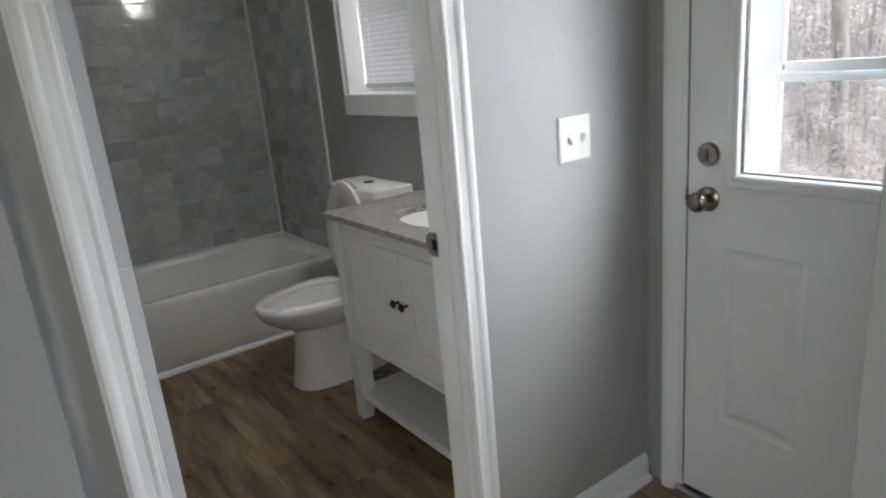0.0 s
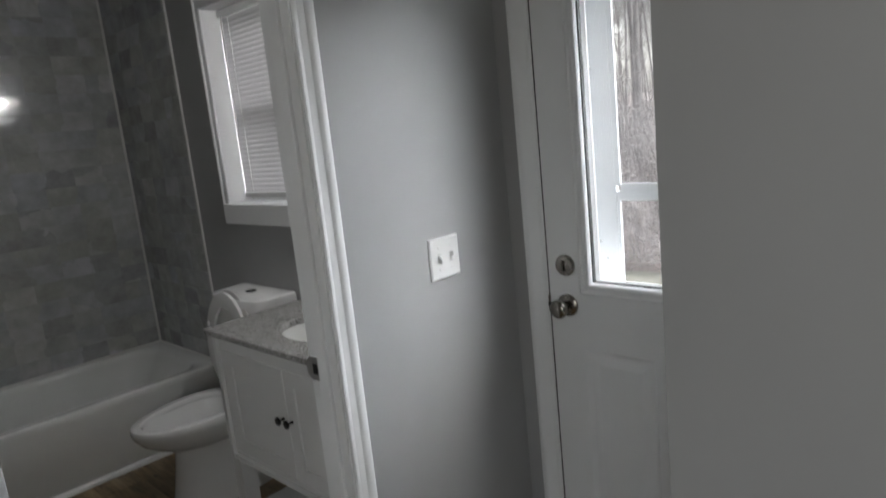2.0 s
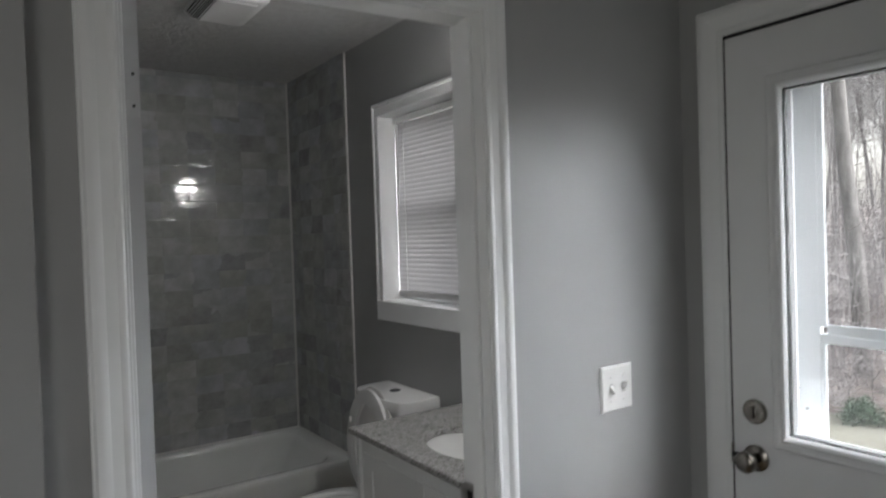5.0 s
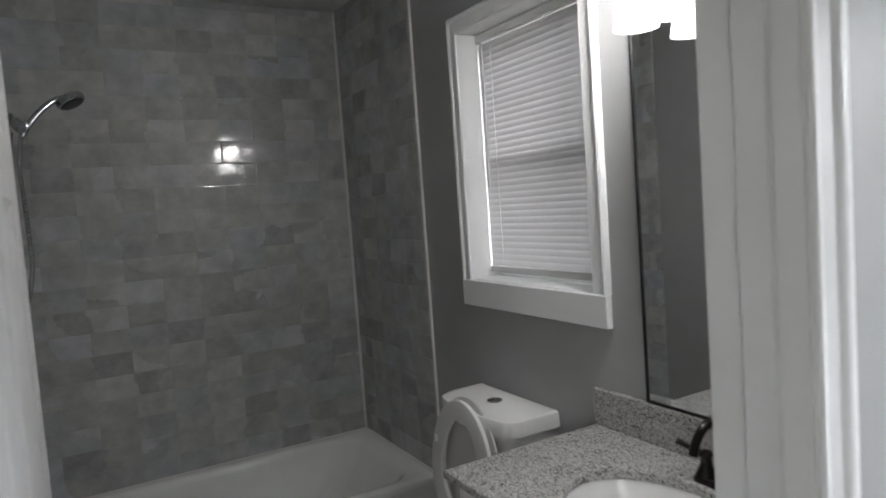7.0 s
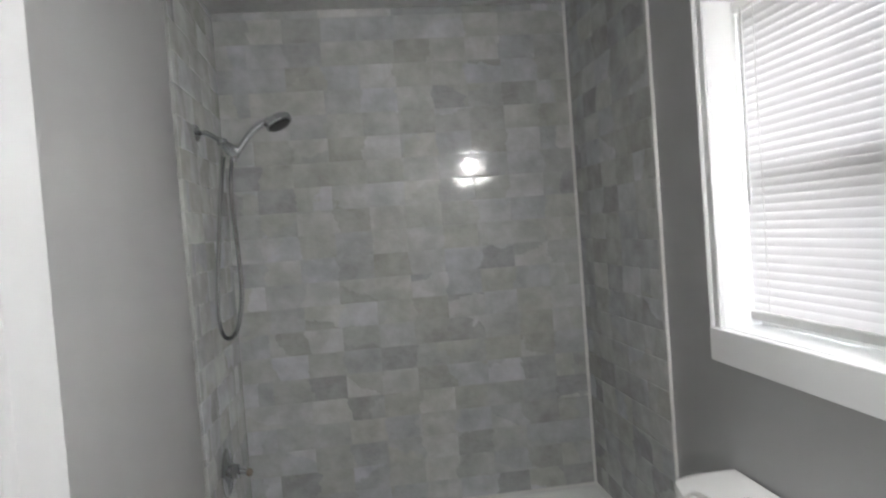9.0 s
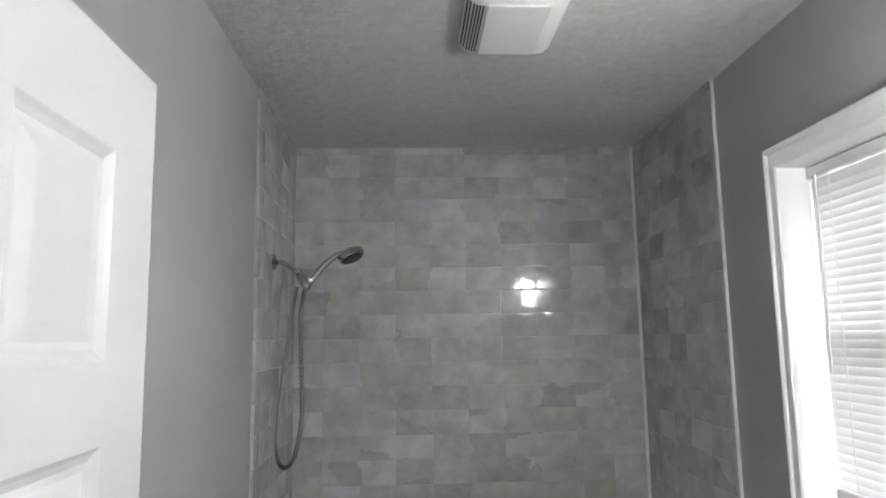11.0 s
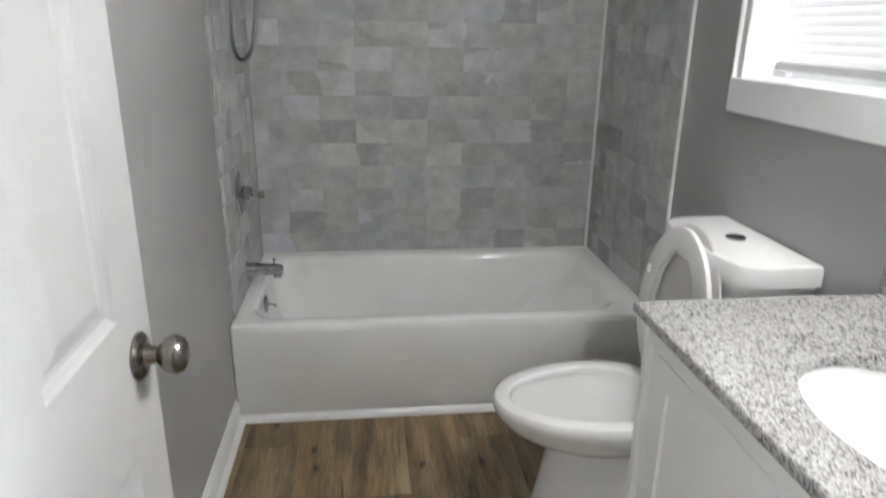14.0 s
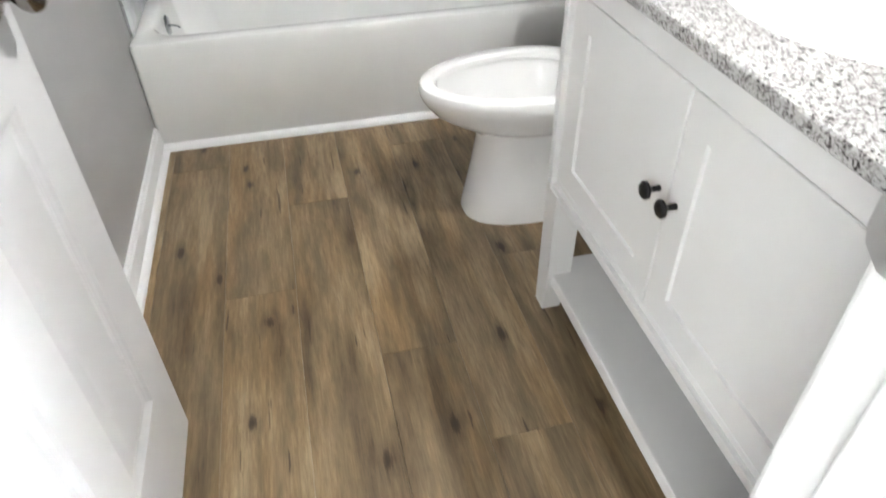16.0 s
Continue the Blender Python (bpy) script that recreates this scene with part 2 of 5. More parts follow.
# speckled granite
GRANITE = mat("white_speckled_granite", (0.6, 0.6, 0.6), 0.14, Coat_Weight=0.3, Coat_Roughness=0.05)
gv = node(GRANITE, "ShaderNodeTexVoronoi", Scale=380.0, Randomness=1.0)
gt = GRANITE.node_tree.nodes.new("ShaderNodeTexCoord")
warp = node(GRANITE, "ShaderNodeTexNoise", Scale=120.0, Detail=3.0)
link(GRANITE, gt.outputs["Object"], warp.inputs["Vector"])
link(GRANITE, mix(GRANITE, 0.012, gt.outputs["Object"], warp.outputs["Color"], "ADD"), gv.inputs["Vector"])
gsep = GRANITE.node_tree.nodes.new("ShaderNodeSeparateColor")
link(GRANITE, gv.outputs["Color"], gsep.inputs[0])
clump = noise_of(GRANITE, 95.0, 5.0, 0.65)
pick = math_of(GRANITE, "ADD", math_of(GRANITE, "MULTIPLY", gsep.outputs[0], 0.62), math_of(GRANITE, "MULTIPLY", clump, 0.76))
link(GRANITE, ramp(GRANITE, pick, (0.38, (0.03, 0.028, 0.028)), (0.47, (0.13, 0.122, 0.119)), (0.555, (0.255, 0.245, 0.24)), (0.65, (0.38, 0.373, 0.369)), (0.86, (0.49, 0.483, 0.482))), shader(GRANITE).inputs["Base Color"])

# blinds let light through
BLIND = mat("white_vinyl_slat", (0.70, 0.69, 0.70), 0.5)
tr = BLIND.node_tree.nodes.new("ShaderNodeBsdfTranslucent")
tr.inputs["Color"].default_value = (0.86, 0.82, 0.84, 1)
ms = BLIND.node_tree.nodes.new("ShaderNodeMixShader")
ms.inputs[0].default_value = 0.024
link(BLIND, shader(BLIND).outputs[0], ms.inputs[1])
link(BLIND, tr.outputs[0], ms.inputs[2])
link(BLIND, ms.outputs[0], BLIND.node_tree.nodes["Material Output"].inputs["Surface"])

# lit frosted lamp glass
LAMPGLASS = mat("lit_frosted_glass", (0.9, 0.9, 0.88), 0.4, Emission_Color=(1.0, 0.984, 0.976, 1), Emission_Strength=LAMP * 0.6)
clear = LAMPGLASS.node_tree.nodes.new("ShaderNodeBsdfTransparent")
frost = LAMPGLASS.node_tree.nodes.new("ShaderNodeMixShader")
frost.inputs[0].default_value = 0.12
link(LAMPGLASS, clear.outputs[0], frost.inputs[1])
link(LAMPGLASS, shader(LAMPGLASS).outputs[0], frost.inputs[2])
link(LAMPGLASS, frost.outputs[0], LAMPGLASS.node_tree.nodes["Material Output"].inputs["Surface"])

# outdoors
GRASS = mat("dormant_grass", (0.3, 0.26, 0.15), 0.9)
link(GRASS, ramp(GRASS, noise_of(GRASS, 1.1, 8.0, 0.7), (0.3, (0.055, 0.052, 0.036)), (0.5, (0.092, 0.086, 0.064)), (0.7, (0.125, 0.118, 0.094))), shader(GRASS).inputs["Base Color"])
LITTER = mat("brown_leaf_litter", (0.16, 0.09, 0.06), 0.9)
link(LITTER, ramp(LITTER, noise_of(LITTER, 1.8, 8.0, 0.75), (0.3, (0.05, 0.037, 0.03)), (0.5, (0.10, 0.075, 0.065)), (0.7, (0.16, 0.13, 0.115))), shader(LITTER).inputs["Base Color"])
BARK = mat("grey_brown_bark", (0.16, 0.13, 0.11), 0.9)
link(BARK, ramp(BARK, noise_of(BARK, 9.0, 6.0, 0.7, (1, 1, 0.2)), (0.3, (0.05, 0.044, 0.04)), (0.55, (0.115, 0.104, 0.098)), (0.75, (0.19, 0.176, 0.166))), shader(BARK).inputs["Base Color"])
# bark of the farther trees, lightened so the colour carries the haze
HAZEBARK = mat("hazy_pale_bark", (0.26, 0.235, 0.225), 0.9)
link(HAZEBARK, ramp(HAZEBARK, noise_of(HAZEBARK, 7.0, 6.0, 0.7, (1, 1, 0.2)), (0.3, (0.12, 0.108, 0.104)), (0.55, (0.23, 0.212, 0.206)), (0.75, (0.34, 0.32, 0.312))), shader(HAZEBARK).inputs["Base Color"])
# twigs too are greyed and lightened to paint in the haze
TWIG = mat("bare_twig", (0.17, 0.125, 0.11), 0.9)
link(TWIG, ramp(TWIG, noise_of(TWIG, 0.9, 5.0, 0.7), (0.3, (0.11, 0.096, 0.092)), (0.5, (0.21, 0.188, 0.182)), (0.7, (0.31, 0.29, 0.284))), shader(TWIG).inputs["Base Color"])
LEAF = mat("evergreen_leaf", (0.035, 0.062, 0.032), 0.55)
SIDING = painted("white_vinyl_siding", (0.62, 0.62, 0.61), 0.5)
SHINGLE = mat("dark_roof_shingle", (0.06, 0.058, 0.056), 0.9)
STORMWHITE = painted("white_storm_door_paint", (0.82, 0.845, 0.865), 0.35, 100.0, 0.0002, 0.04)
YELLOWED = mat("yellowed_sealant", (0.5, 0.42, 0.27), 0.6)

# ---- helpers for building ----
ORIGIN = {}


def thing(name, at, label, category, kind="", group=""):
    ob = new(name)
    ob.empty_display_size = 0.1
    ob.location = at
    ORIGIN[ob] = Vector(at)
    return tagged(ob, label, category, group, kind)


def solid(name, bm, material, smooth=False, origin=(0, 0, 0)):
    bmesh.ops.recalc_face_normals(bm, faces=bm.faces)
    me = bpy.data.meshes.new(name)
    o = Vector(origin)
    for v in bm.verts:
        v.co -= o
    bm.to_mesh(me)
    bm.free()
    me.materials.append(material)
    if smooth:
        for p in me.polygons:
            p.use_smooth = True
        me.set_sharp_from_angle(angle=radians(38) if smooth is True else smooth)
    return new(name, me)


def part(name, bm, material, parent, label="", smooth=False):
    """One mesh under a thing or a part; the bmesh is in world places."""
    o = ORIGIN[parent]
    ob = solid(name, bm, material, smooth, o)
    ob.parent = parent
    ORIGIN[ob] = o
    return tagged(ob, label) if label else ob


def setting(name, bm, material, label, category, smooth=False):
    ob = solid(name, bm, material, smooth)
    ORIGIN[ob] = Vector((0, 0, 0))
    return tagged(ob, label, category, kind="structure")


def box(x0, x1, y0, y1, z0, z1, bevel=0.0, bm=None, seg=2):
    one = bmesh.new()
    bmesh.ops.create_cube(one, size=1)
    for v in one.verts:
        v.co = Vector((x0 + (v.co.x + 0.5) * (x1 - x0), y0 + (v.co.y + 0.5) * (y1 - y0), z0 + (v.co.z + 0.5) * (z1 - z0)))
    if bevel:
        bmesh.ops.bevel(one, geom=one.edges[:], offset=bevel, segments=seg, affect="EDGES", profile=0.5)
    if bm is None:
        return one
    return join(bm, one)


def join(bm, other):
    me = bpy.data.meshes.new("tmp")
    other.to_mesh(me)
    other.free()
    bm.from_mesh(me)
    bpy.data.meshes.remove(me)
    return bm


def loft(rings, cap0=True, cap1=True, closed=True):
    bm = bmesh.new()
    vs = [[bm.verts.new(p) for p in r] for r in rings]
    n = len(vs[0])
    for a, b in zip(vs, vs[1:]):
        for i in range(n if closed else n - 1):
            j = (i + 1) % n
            bm.faces.new((a[i], a[j], b[j], b[i]))
    if cap0:
        bm.faces.new(vs[0])
    if cap1:
        bm.faces.new(list(reversed(vs[-1])))
    return bm


def lathe(profile, centre, axis="z", n=28, cap0=True, cap1=True):
    """profile: (radius, height) along the axis."""
    c = Vector(centre)
    rings = []
    for r, h in profile:
        ring = []
        for k in range(n):
            a = 2 * math.pi * k / n
            u, v = r * math.cos(a), r * math.sin(a)
            ring.append(c + (Vector((u, v, h)) if axis == "z" else Vector((h, u, v)) if axis == "x" else Vector((u, h, v))))
        rings.append(ring)
    return loft(rings, cap0, cap1)


def tube(points, radius, n=10, bm=None, radii=None):
    """A round rod along points."""
    pts = [Vector(p) for p in points]
    rings = []
    up = Vector((0.31, 0.17, 0.93))
    for i, p in enumerate(pts):
        d = (pts[min(i + 1, len(pts) - 1)] - pts[max(i - 1, 0)]).normalized()
        u = d.cross(up)
        u = u.normalized() if u.length > 1e-4 else Vector((1, 0, 0))
        v = d.cross(u)
        r = radii[i] if radii else radius
        rings.append([p + r * (math.cos(2 * math.pi * k / n) * u + math.sin(2 * math.pi * k / n) * v) for k in range(n)])
    one = loft(rings)
    return one if bm is None else join(bm, one)


def bend(points, steps=8):
    """A smooth line through points."""
    p = [Vector(q) for q in points]
    p = [2 * p[0] - p[1]] + p + [2 * p[-1] - p[-2]]
    out = []
    for i in range(1, len(p) - 2):
        for k in range(steps):
            t = k / steps
            a, b, c, d = p[i - 1 : i + 3]
            out.append(0.5 * ((2 * b) + (c - a) * t + (2 * a - 5 * b + 4 * c - d) * t * t + (3 * b - a - 3 * c + d) * t**3))
    out.append(p[-2])
    return out


def prism(profile, p0, p1, across, up=(0, 0, 1)):
    """A profile of (across, up) swept straight from p0 to p1."""
    a, u = Vector(across), Vector(up)
    rings = [[Vector(p) + s * a + t * u for s, t in profile] for p in (p0, p1)]
    return loft(rings)


CASING = [(0, 0), (0, 0.008), (0.004, 0.0105), (0.009, 0.0105), (0.013, 0.009), (0.03, 0.0115), (0.037, 0.016), (0.043, 0.0175), (0.05, 0.0165), (0.054, 0.0125), (0.057, 0.012), (0.057, 0)]


def casing(frame_map, a0, a1, b0, b1, profile, bottom=False, scale=1.0, b_scale=None):
    """Mitred lengths round an opening a0..a1, b0..b1; frame_map(a, b, d) gives the place. Returns the lengths: low a, top, high a (, bottom)."""
    s0 = scale
    sb = b_scale or scale

    def loop(k):
        u, d = profile[k]
        u *= s0
        ub = profile[k][0] * sb
        return [(a0 - u, b0 - (ub if bottom else 0), d), (a0 - u, b1 + u, d), (a1 + u, b1 + u, d), (a1 + u, b0 - (ub if bottom else 0), d)]

    loops = [loop(k) for k in range(len(profile))]
    out = []
    for i, j in ((0, 1), (1, 2), (2, 3)) + (((3, 0),) if bottom else ()):
        out.append(loft([[frame_map(*loops[k][i]) for k in range(len(profile))], [frame_map(*loops[k][j]) for k in range(len(profile))]]))
    return out


def panel_face(bm, place, us, vs, panels, holes=()):
    """A panelled face: us and vs are the cut lines, panels the cells with a raised field; place(u, v, d) gives the spot."""
    for i in range(len(us) - 1):
        for j in range(len(vs) - 1):
            u0, u1, v0, v1 = us[i], us[i + 1], vs[j], vs[j + 1]
            if (i, j) in holes:
                continue
            steps = ((0, 0), (0.006, -0.004), (0.014, -0.0075), (0.022, -0.0075), (0.042, -0.002), (0.046, -0.0015)) if (i, j) in panels else ((0, 0),)
            prev = None
            for m_, d in steps:
                ring = [bm.verts.new(place(u, v, d)) for u, v in ((u0 + m_, v0 + m_), (u1 - m_, v0 + m_), (u1 - m_, v1 - m_), (u0 + m_, v1 - m_))]
                if prev:
                    for k in range(4):
                        bm.faces.new((prev[k], prev[(k + 1) % 4], ring[(k + 1) % 4], ring[k]))
                prev = ring
            bm.faces.new(prev)


def wall(name, axis, at0, at1, s0, s1, z0, z1, openings, label):
    """A wall across the axis between at0 and at1, from s0 to s1, with openings (s0, s1, z0, z1) right through it."""
    ss = sorted({s0, s1, *(o[0] for o in openings), *(o[1] for o in openings)})
    zs = sorted({z0, z1, *(o[2] for o in openings), *(o[3] for o in openings)})
    bm = bmesh.new()
    cells = {(i, j) for i in range(len(ss) - 1) for j in range(len(zs) - 1)
             if not any(o[0] <= ss[i] and ss[i + 1] <= o[1] and o[2] <= zs[j] and zs[j + 1] <= o[3] for o in openings)}

    def q(s, z, a):
        return bm.verts.new((a, s, z) if axis == "x" else (s, a, z))

    for i, j in cells:
        A, B, C, D = ss[i], ss[i + 1], zs[j], zs[j + 1]
        for a in (at0, at1):
            bm.faces.new((q(A, C, a), q(B, C, a), q(B, D, a), q(A, D, a)))
        for di, dj, (p, r) in ((-1, 0, ((A, C), (A, D))), (1, 0, ((B, C), (B, D))), (0, -1, ((A, C), (B, C))), (0, 1, ((A, D), (B, D)))):
            if (i + di, j + dj) not in cells:
                bm.faces.new((q(*p, at0), q(*r, at0), q(*r, at1), q(*p, at1)))
    bmesh.ops.remove_doubles(bm, verts=bm.verts, dist=1e-5)
    return setting(name, bm, WALL, label, "wall")


def oval(cx, cy, ax, ay, z, n=48):
    return [(cx + ax * math.cos(2 * math.pi * k / n), cy + ay * math.sin(2 * math.pi * k / n), z) for k in range(n)]


def egg(cx, cy, front, back, half_w, z, n=48, square=2.0):
    """An egg outline that points to -x."""
    out = []
    for k in range(n):
        a = 2 * math.pi * k / n
        c, s = math.cos(a), math.sin(a)
        r = (abs(c) ** square + abs(s) ** square) ** (-1 / square)
        out.append((cx + r * c * (back if c > 0 else front), cy + r * s * half_w, z))
    return out


def rounded(x0, x1, y0, y1, r, z, n=8):
    out = []
    for cx, cy, a0 in ((x1 - r, y1 - r, 0), (x0 + r, y1 - r, 90), (x0 + r, y0 + r, 180), (x1 - r, y0 + r, 270)):
        for k in range(n + 1):
            a = radians(a0 + 90 * k / n)
            out.append((cx + r * math.cos(a), cy + r * math.sin(a), z))
    return out


# ---- the large structure ----
XL, XR, YB, TOP = 0.05, 1.56, 3.958, 2.5
Y1, Y2 = 1.16, 1.265
wall("wall_east", "x", XR, XR + 0.115, -1.95, 4.07, 0, TOP, [(0.19, 1.045, 0, 2.03), (2.158, 2.838, 1.215, 2.12)], "grey painted outer wall with a window and a back door")
wall("wall_partition", "y", Y1, Y2, -0.9, XR, 0, TOP, [(0.148, 0.884, 0, 2.03)], "grey painted partition wall with a cased bathroom doorway")
wall("wall_west", "x", -0.06, XL, Y2, 4.07, 0, TOP, [], "grey painted bathroom side wall")
wall("wall_north", "y", YB, 4.07, XL, XR, 0, TOP, [], "bathroom end wall behind the tub tiles")
wall("wall_hall_corner", "x", 0.613, 0.72, -1.95, 0.2215, 0, TOP, [], "grey painted hallway wall with an outside corner")
wall("wall_entry_south", "y", 0.11, 0.2215, 0.72, XR, 0, TOP, [], "grey painted side wall of the back entry")
wall("wall_hall_west", "x", -1.0, -0.9, -1.95, Y2, 0, TOP, [(-1.27, 0.07, 0.53, 2.07)], "plain grey hallway wall with a window opening")
wall("wall_hall_south", "y", -2.05, -1.95, -1.0, XR + 0.115, 0, TOP, [], "plain grey hallway end wall")
setting("wall_return", box(-0.9, 0.043, 1.128, Y1 + 0.001, 0, TOP, 0.002), WALL, "grey painted wall return beside the doorway", "wall")
setting("ceiling_bath", box(-0.06, XR + 0.115, Y2, 4.07, TOP, TOP + 0.1), CEIL, "stippled white bathroom ceiling", "ceiling")
setting("ceiling_hall", box(-1.0, XR + 0.115, -2.05, Y2, TOP + 0.002, TOP + 0.1), CEIL, "stippled white hallway ceiling", "ceiling")
floor = setting("floor", box(-0.06, XR + 0.115, Y2, 4.07, -0.25, -0.008, 0, box(-1.0, XR + 0.115, -2.05, Y2, -0.25, -0.008)), GAP, "rustic brown oak vinyl plank floor", "floor")

# doorway lining, stops and casing
door_1 = thing("door_frame", (0.516, Y1, 0), "white painted doorway frame with moulded casing", "door frame", kind="structure")
for name, x0, x1, z0, z1 in (("jamb", 0.148, 0.166, 0, 1.999), ("jamb", 0.866, 0.884, 0, 1.999), ("head_jamb", 0.148, 0.884, 1.999, 2.03)):
    part(name, box(x0, x1, Y1 - 0.003, Y2 + 0.003, z0, z1, 0.0015), TRIM, door_1)
part("stop", box(0.856, 0.866, 1.186, 1.222, 0, 1.995, 0.002), TRIM, door_1)
part("stop", box(0.166, 0.176, 1.186, 1.222, 0, 1.980, 0.002), TRIM, door_1)
# the head stop hangs a little out of level
part("stop", loft([[(x, 1.186, z), (x, 1.26, z), (x, 1.26, 1.999), (x, 1.186, 1.999)] for x, z in ((0.166, 1.980), (0.866, 1.995))]), TRIM, door_1)
for bm in casing(lambda a, b, d: Vector((a, Y1 - d, b)), 0.161, 0.871, 0, 2.0035, CASING):
    part("casing", bm, TRIM, door_1, smooth=0.4)
for bm in casing(lambda a, b, d: Vector((a, Y2 + d, b)), 0.161, 0.871, 0, 2.0035, CASING, scale=0.7):
    part("casing", bm, TRIM, door_1, smooth=0.4)
plate = part("strike_plate", loft([[Vector((0.8655 - t, y, z)) for y, z in ((1.226, 0.905), (1.262, 0.905), (1.276, 0.915), (1.28, 0.925), (1.28, 0.945), (1.276, 0.955), (1.262, 0.965), (1.226, 0.965))] for t in (0, 0.0025)]), SCREW, door_1, "brushed nickel strike plate")
part("latch_hole", box(0.8615, 0.8632, 1.236, 1.252, 0.922, 0.948), BLACK, plate)
for z in (0.912, 0.958):
    part("screw", lathe([(0.004, 0), (0.0035, -0.001), (0.001, -0.0016)], (0.8632, 1.244, z), "x", 12), SCREW, plate)

# baseboards with shoe moulding
BASE = [(0, 0), (0.014, 0), (0.014, 0.066), (0.0125, 0.072), (0.0085, 0.076), (0.0075, 0.083), (0.004, 0.088), (0, 0.088)]
SHOE = [(0, 0), (0.017, 0), (0.0165, 0.006), (0.013, 0.0125), (0.0075, 0.0165), (0, 0.018)]


def baseboard(p0, p1, across, label="white painted baseboard with shoe moulding"):
    b = thing("baseboard", p0, label, "baseboard", kind="structure")
    part("board", prism(BASE, p0, p1, across), TRIM, b, smooth=0.4)
    off = Vector(across) * 0.014
    part("shoe", prism(SHOE, Vector(p0) + off, Vector(p1) + off, across), TRIM, b, smooth=True)


baseboard((XL, 1.29, 0), (XL, 3.185, 0), (1, 0, 0))
baseboard((0.925, Y1, 0), (XR - 0.016, Y1, 0), (0, -1, 0))
baseboard((XR, 2.24, 0), (XR, 3.15, 0), (-1, 0, 0))
baseboard((0.613, -1.95, 0), (0.613, 0.2215, 0), (-1, 0, 0))
baseboard((0.613, 0.2215, 0), (XR, 0.2215, 0), (0, 1, 0))
baseboard((-0.9, 1.128, 0), (0.043, 1.128, 0), (0, -1, 0))
trim_tub = thing("tub_trim", (0.8, 3.18, 0), "white quarter-round trim along the foot of the tub", "trim", kind="structure")
part("trim_strip", prism([(0, 0), (0.019, 0), (0.0185, 0.007), (0.015, 0.014), (0.009, 0.02), (0, 0.024)], (XL + 0.014, 3.186, 0), (XR, 3.186, 0), (0, -1, 0)), TRIM, trim_tub, smooth=True)

# ---- bathroom door, open against the side wall ----
def panel_door():
    d = thing("bathroom_door", (0.195, 1.29, 0.012), "white six-panel interior door standing open", "door")
    y0, y1, z0, z1, xf, xb = 1.287, 1.984, 0.014, 2.006, 0.216, 0.181
    us = [y0, y0 + 0.11, y0 + 0.305, y0 + 0.392, y0 + 0.587, y1]
    vs = [z0, z0 + 0.21, z0 + 0.78, z0 + 0.97, z0 + 1.54, z0 + 1.63, z0 + 1.87, z1]
    cells = {(i, j) for i in (1, 3) for j in (1, 3, 5)}
    bm = bmesh.new()
    panel_face(bm, lambda u, v, t: Vector((xf + t, u, v)), us, vs, cells)
    panel_face(bm, lambda u, v, t: Vector((xb - t, u, v)), us, vs, cells)
    for (ya, za), (yb, zb) in (((y0, z0), (y1, z0)), ((y1, z0), (y1, z1)), ((y1, z1), (y0, z1)), ((y0, z1), (y0, z0))):
        bm.faces.new([bm.verts.new(p) for p in ((xf, ya, za), (xf, yb, zb), (xb, yb, zb), (xb, ya, za))])
    bmesh.ops.remove_doubles(bm, verts=bm.verts, dist=1e-5)
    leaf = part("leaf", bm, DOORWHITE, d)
    ky, kz = 1.926, 0.912
    for s, x in ((1, xf), (-1, xb)):
        k = part("knob", lathe([(0.033, 0), (0.033, 0.004 * s), (0.028, 0.009 * s), (0.015, 0.011 * s), (0.0115, 0.026 * s), (0.0175, 0.031 * s), (0.0235, 0.037 * s), (0.027, 0.045 * s), (0.027, 0.052 * s), (0.0235, 0.059 * s), (0.017, 0.0635 * s), (0.007, 0.066 * s)] if s > 0 else
                                   [(0.033, 0), (0.033, -0.004), (0.028, -0.009), (0.015, -0.011), (0.012, -0.02), (0.02, -0.03), (0.026, -0.04), (0.02, -0.05), (0.008, -0.052)], (x, ky, kz), "x", 28), NICKEL, d, "satin nickel door knob", True)
    part("latch", box(0.187, 0.210, y1 - 0.001, y1 + 0.001, kz - 0.028, kz + 0.028), NICKEL, d, "nickel latch plate")
    for z in (0.25, 1.0, 1.79):
        part("hinge", box(0.184, 0.2135, y0 - 0.002, y0 + 0.001, z - 0.044, z + 0.044, 0.001), DOORWHITE, d, "white painted hinge")
    for z in (1.765, 1.82):
        part("screw_hole", lathe([(0.0028, 0), (0.0022, -0.0006)], (0.205, y0 - 0.0022, z), "y", 10), BLACK, d)
    return d


panel_door()


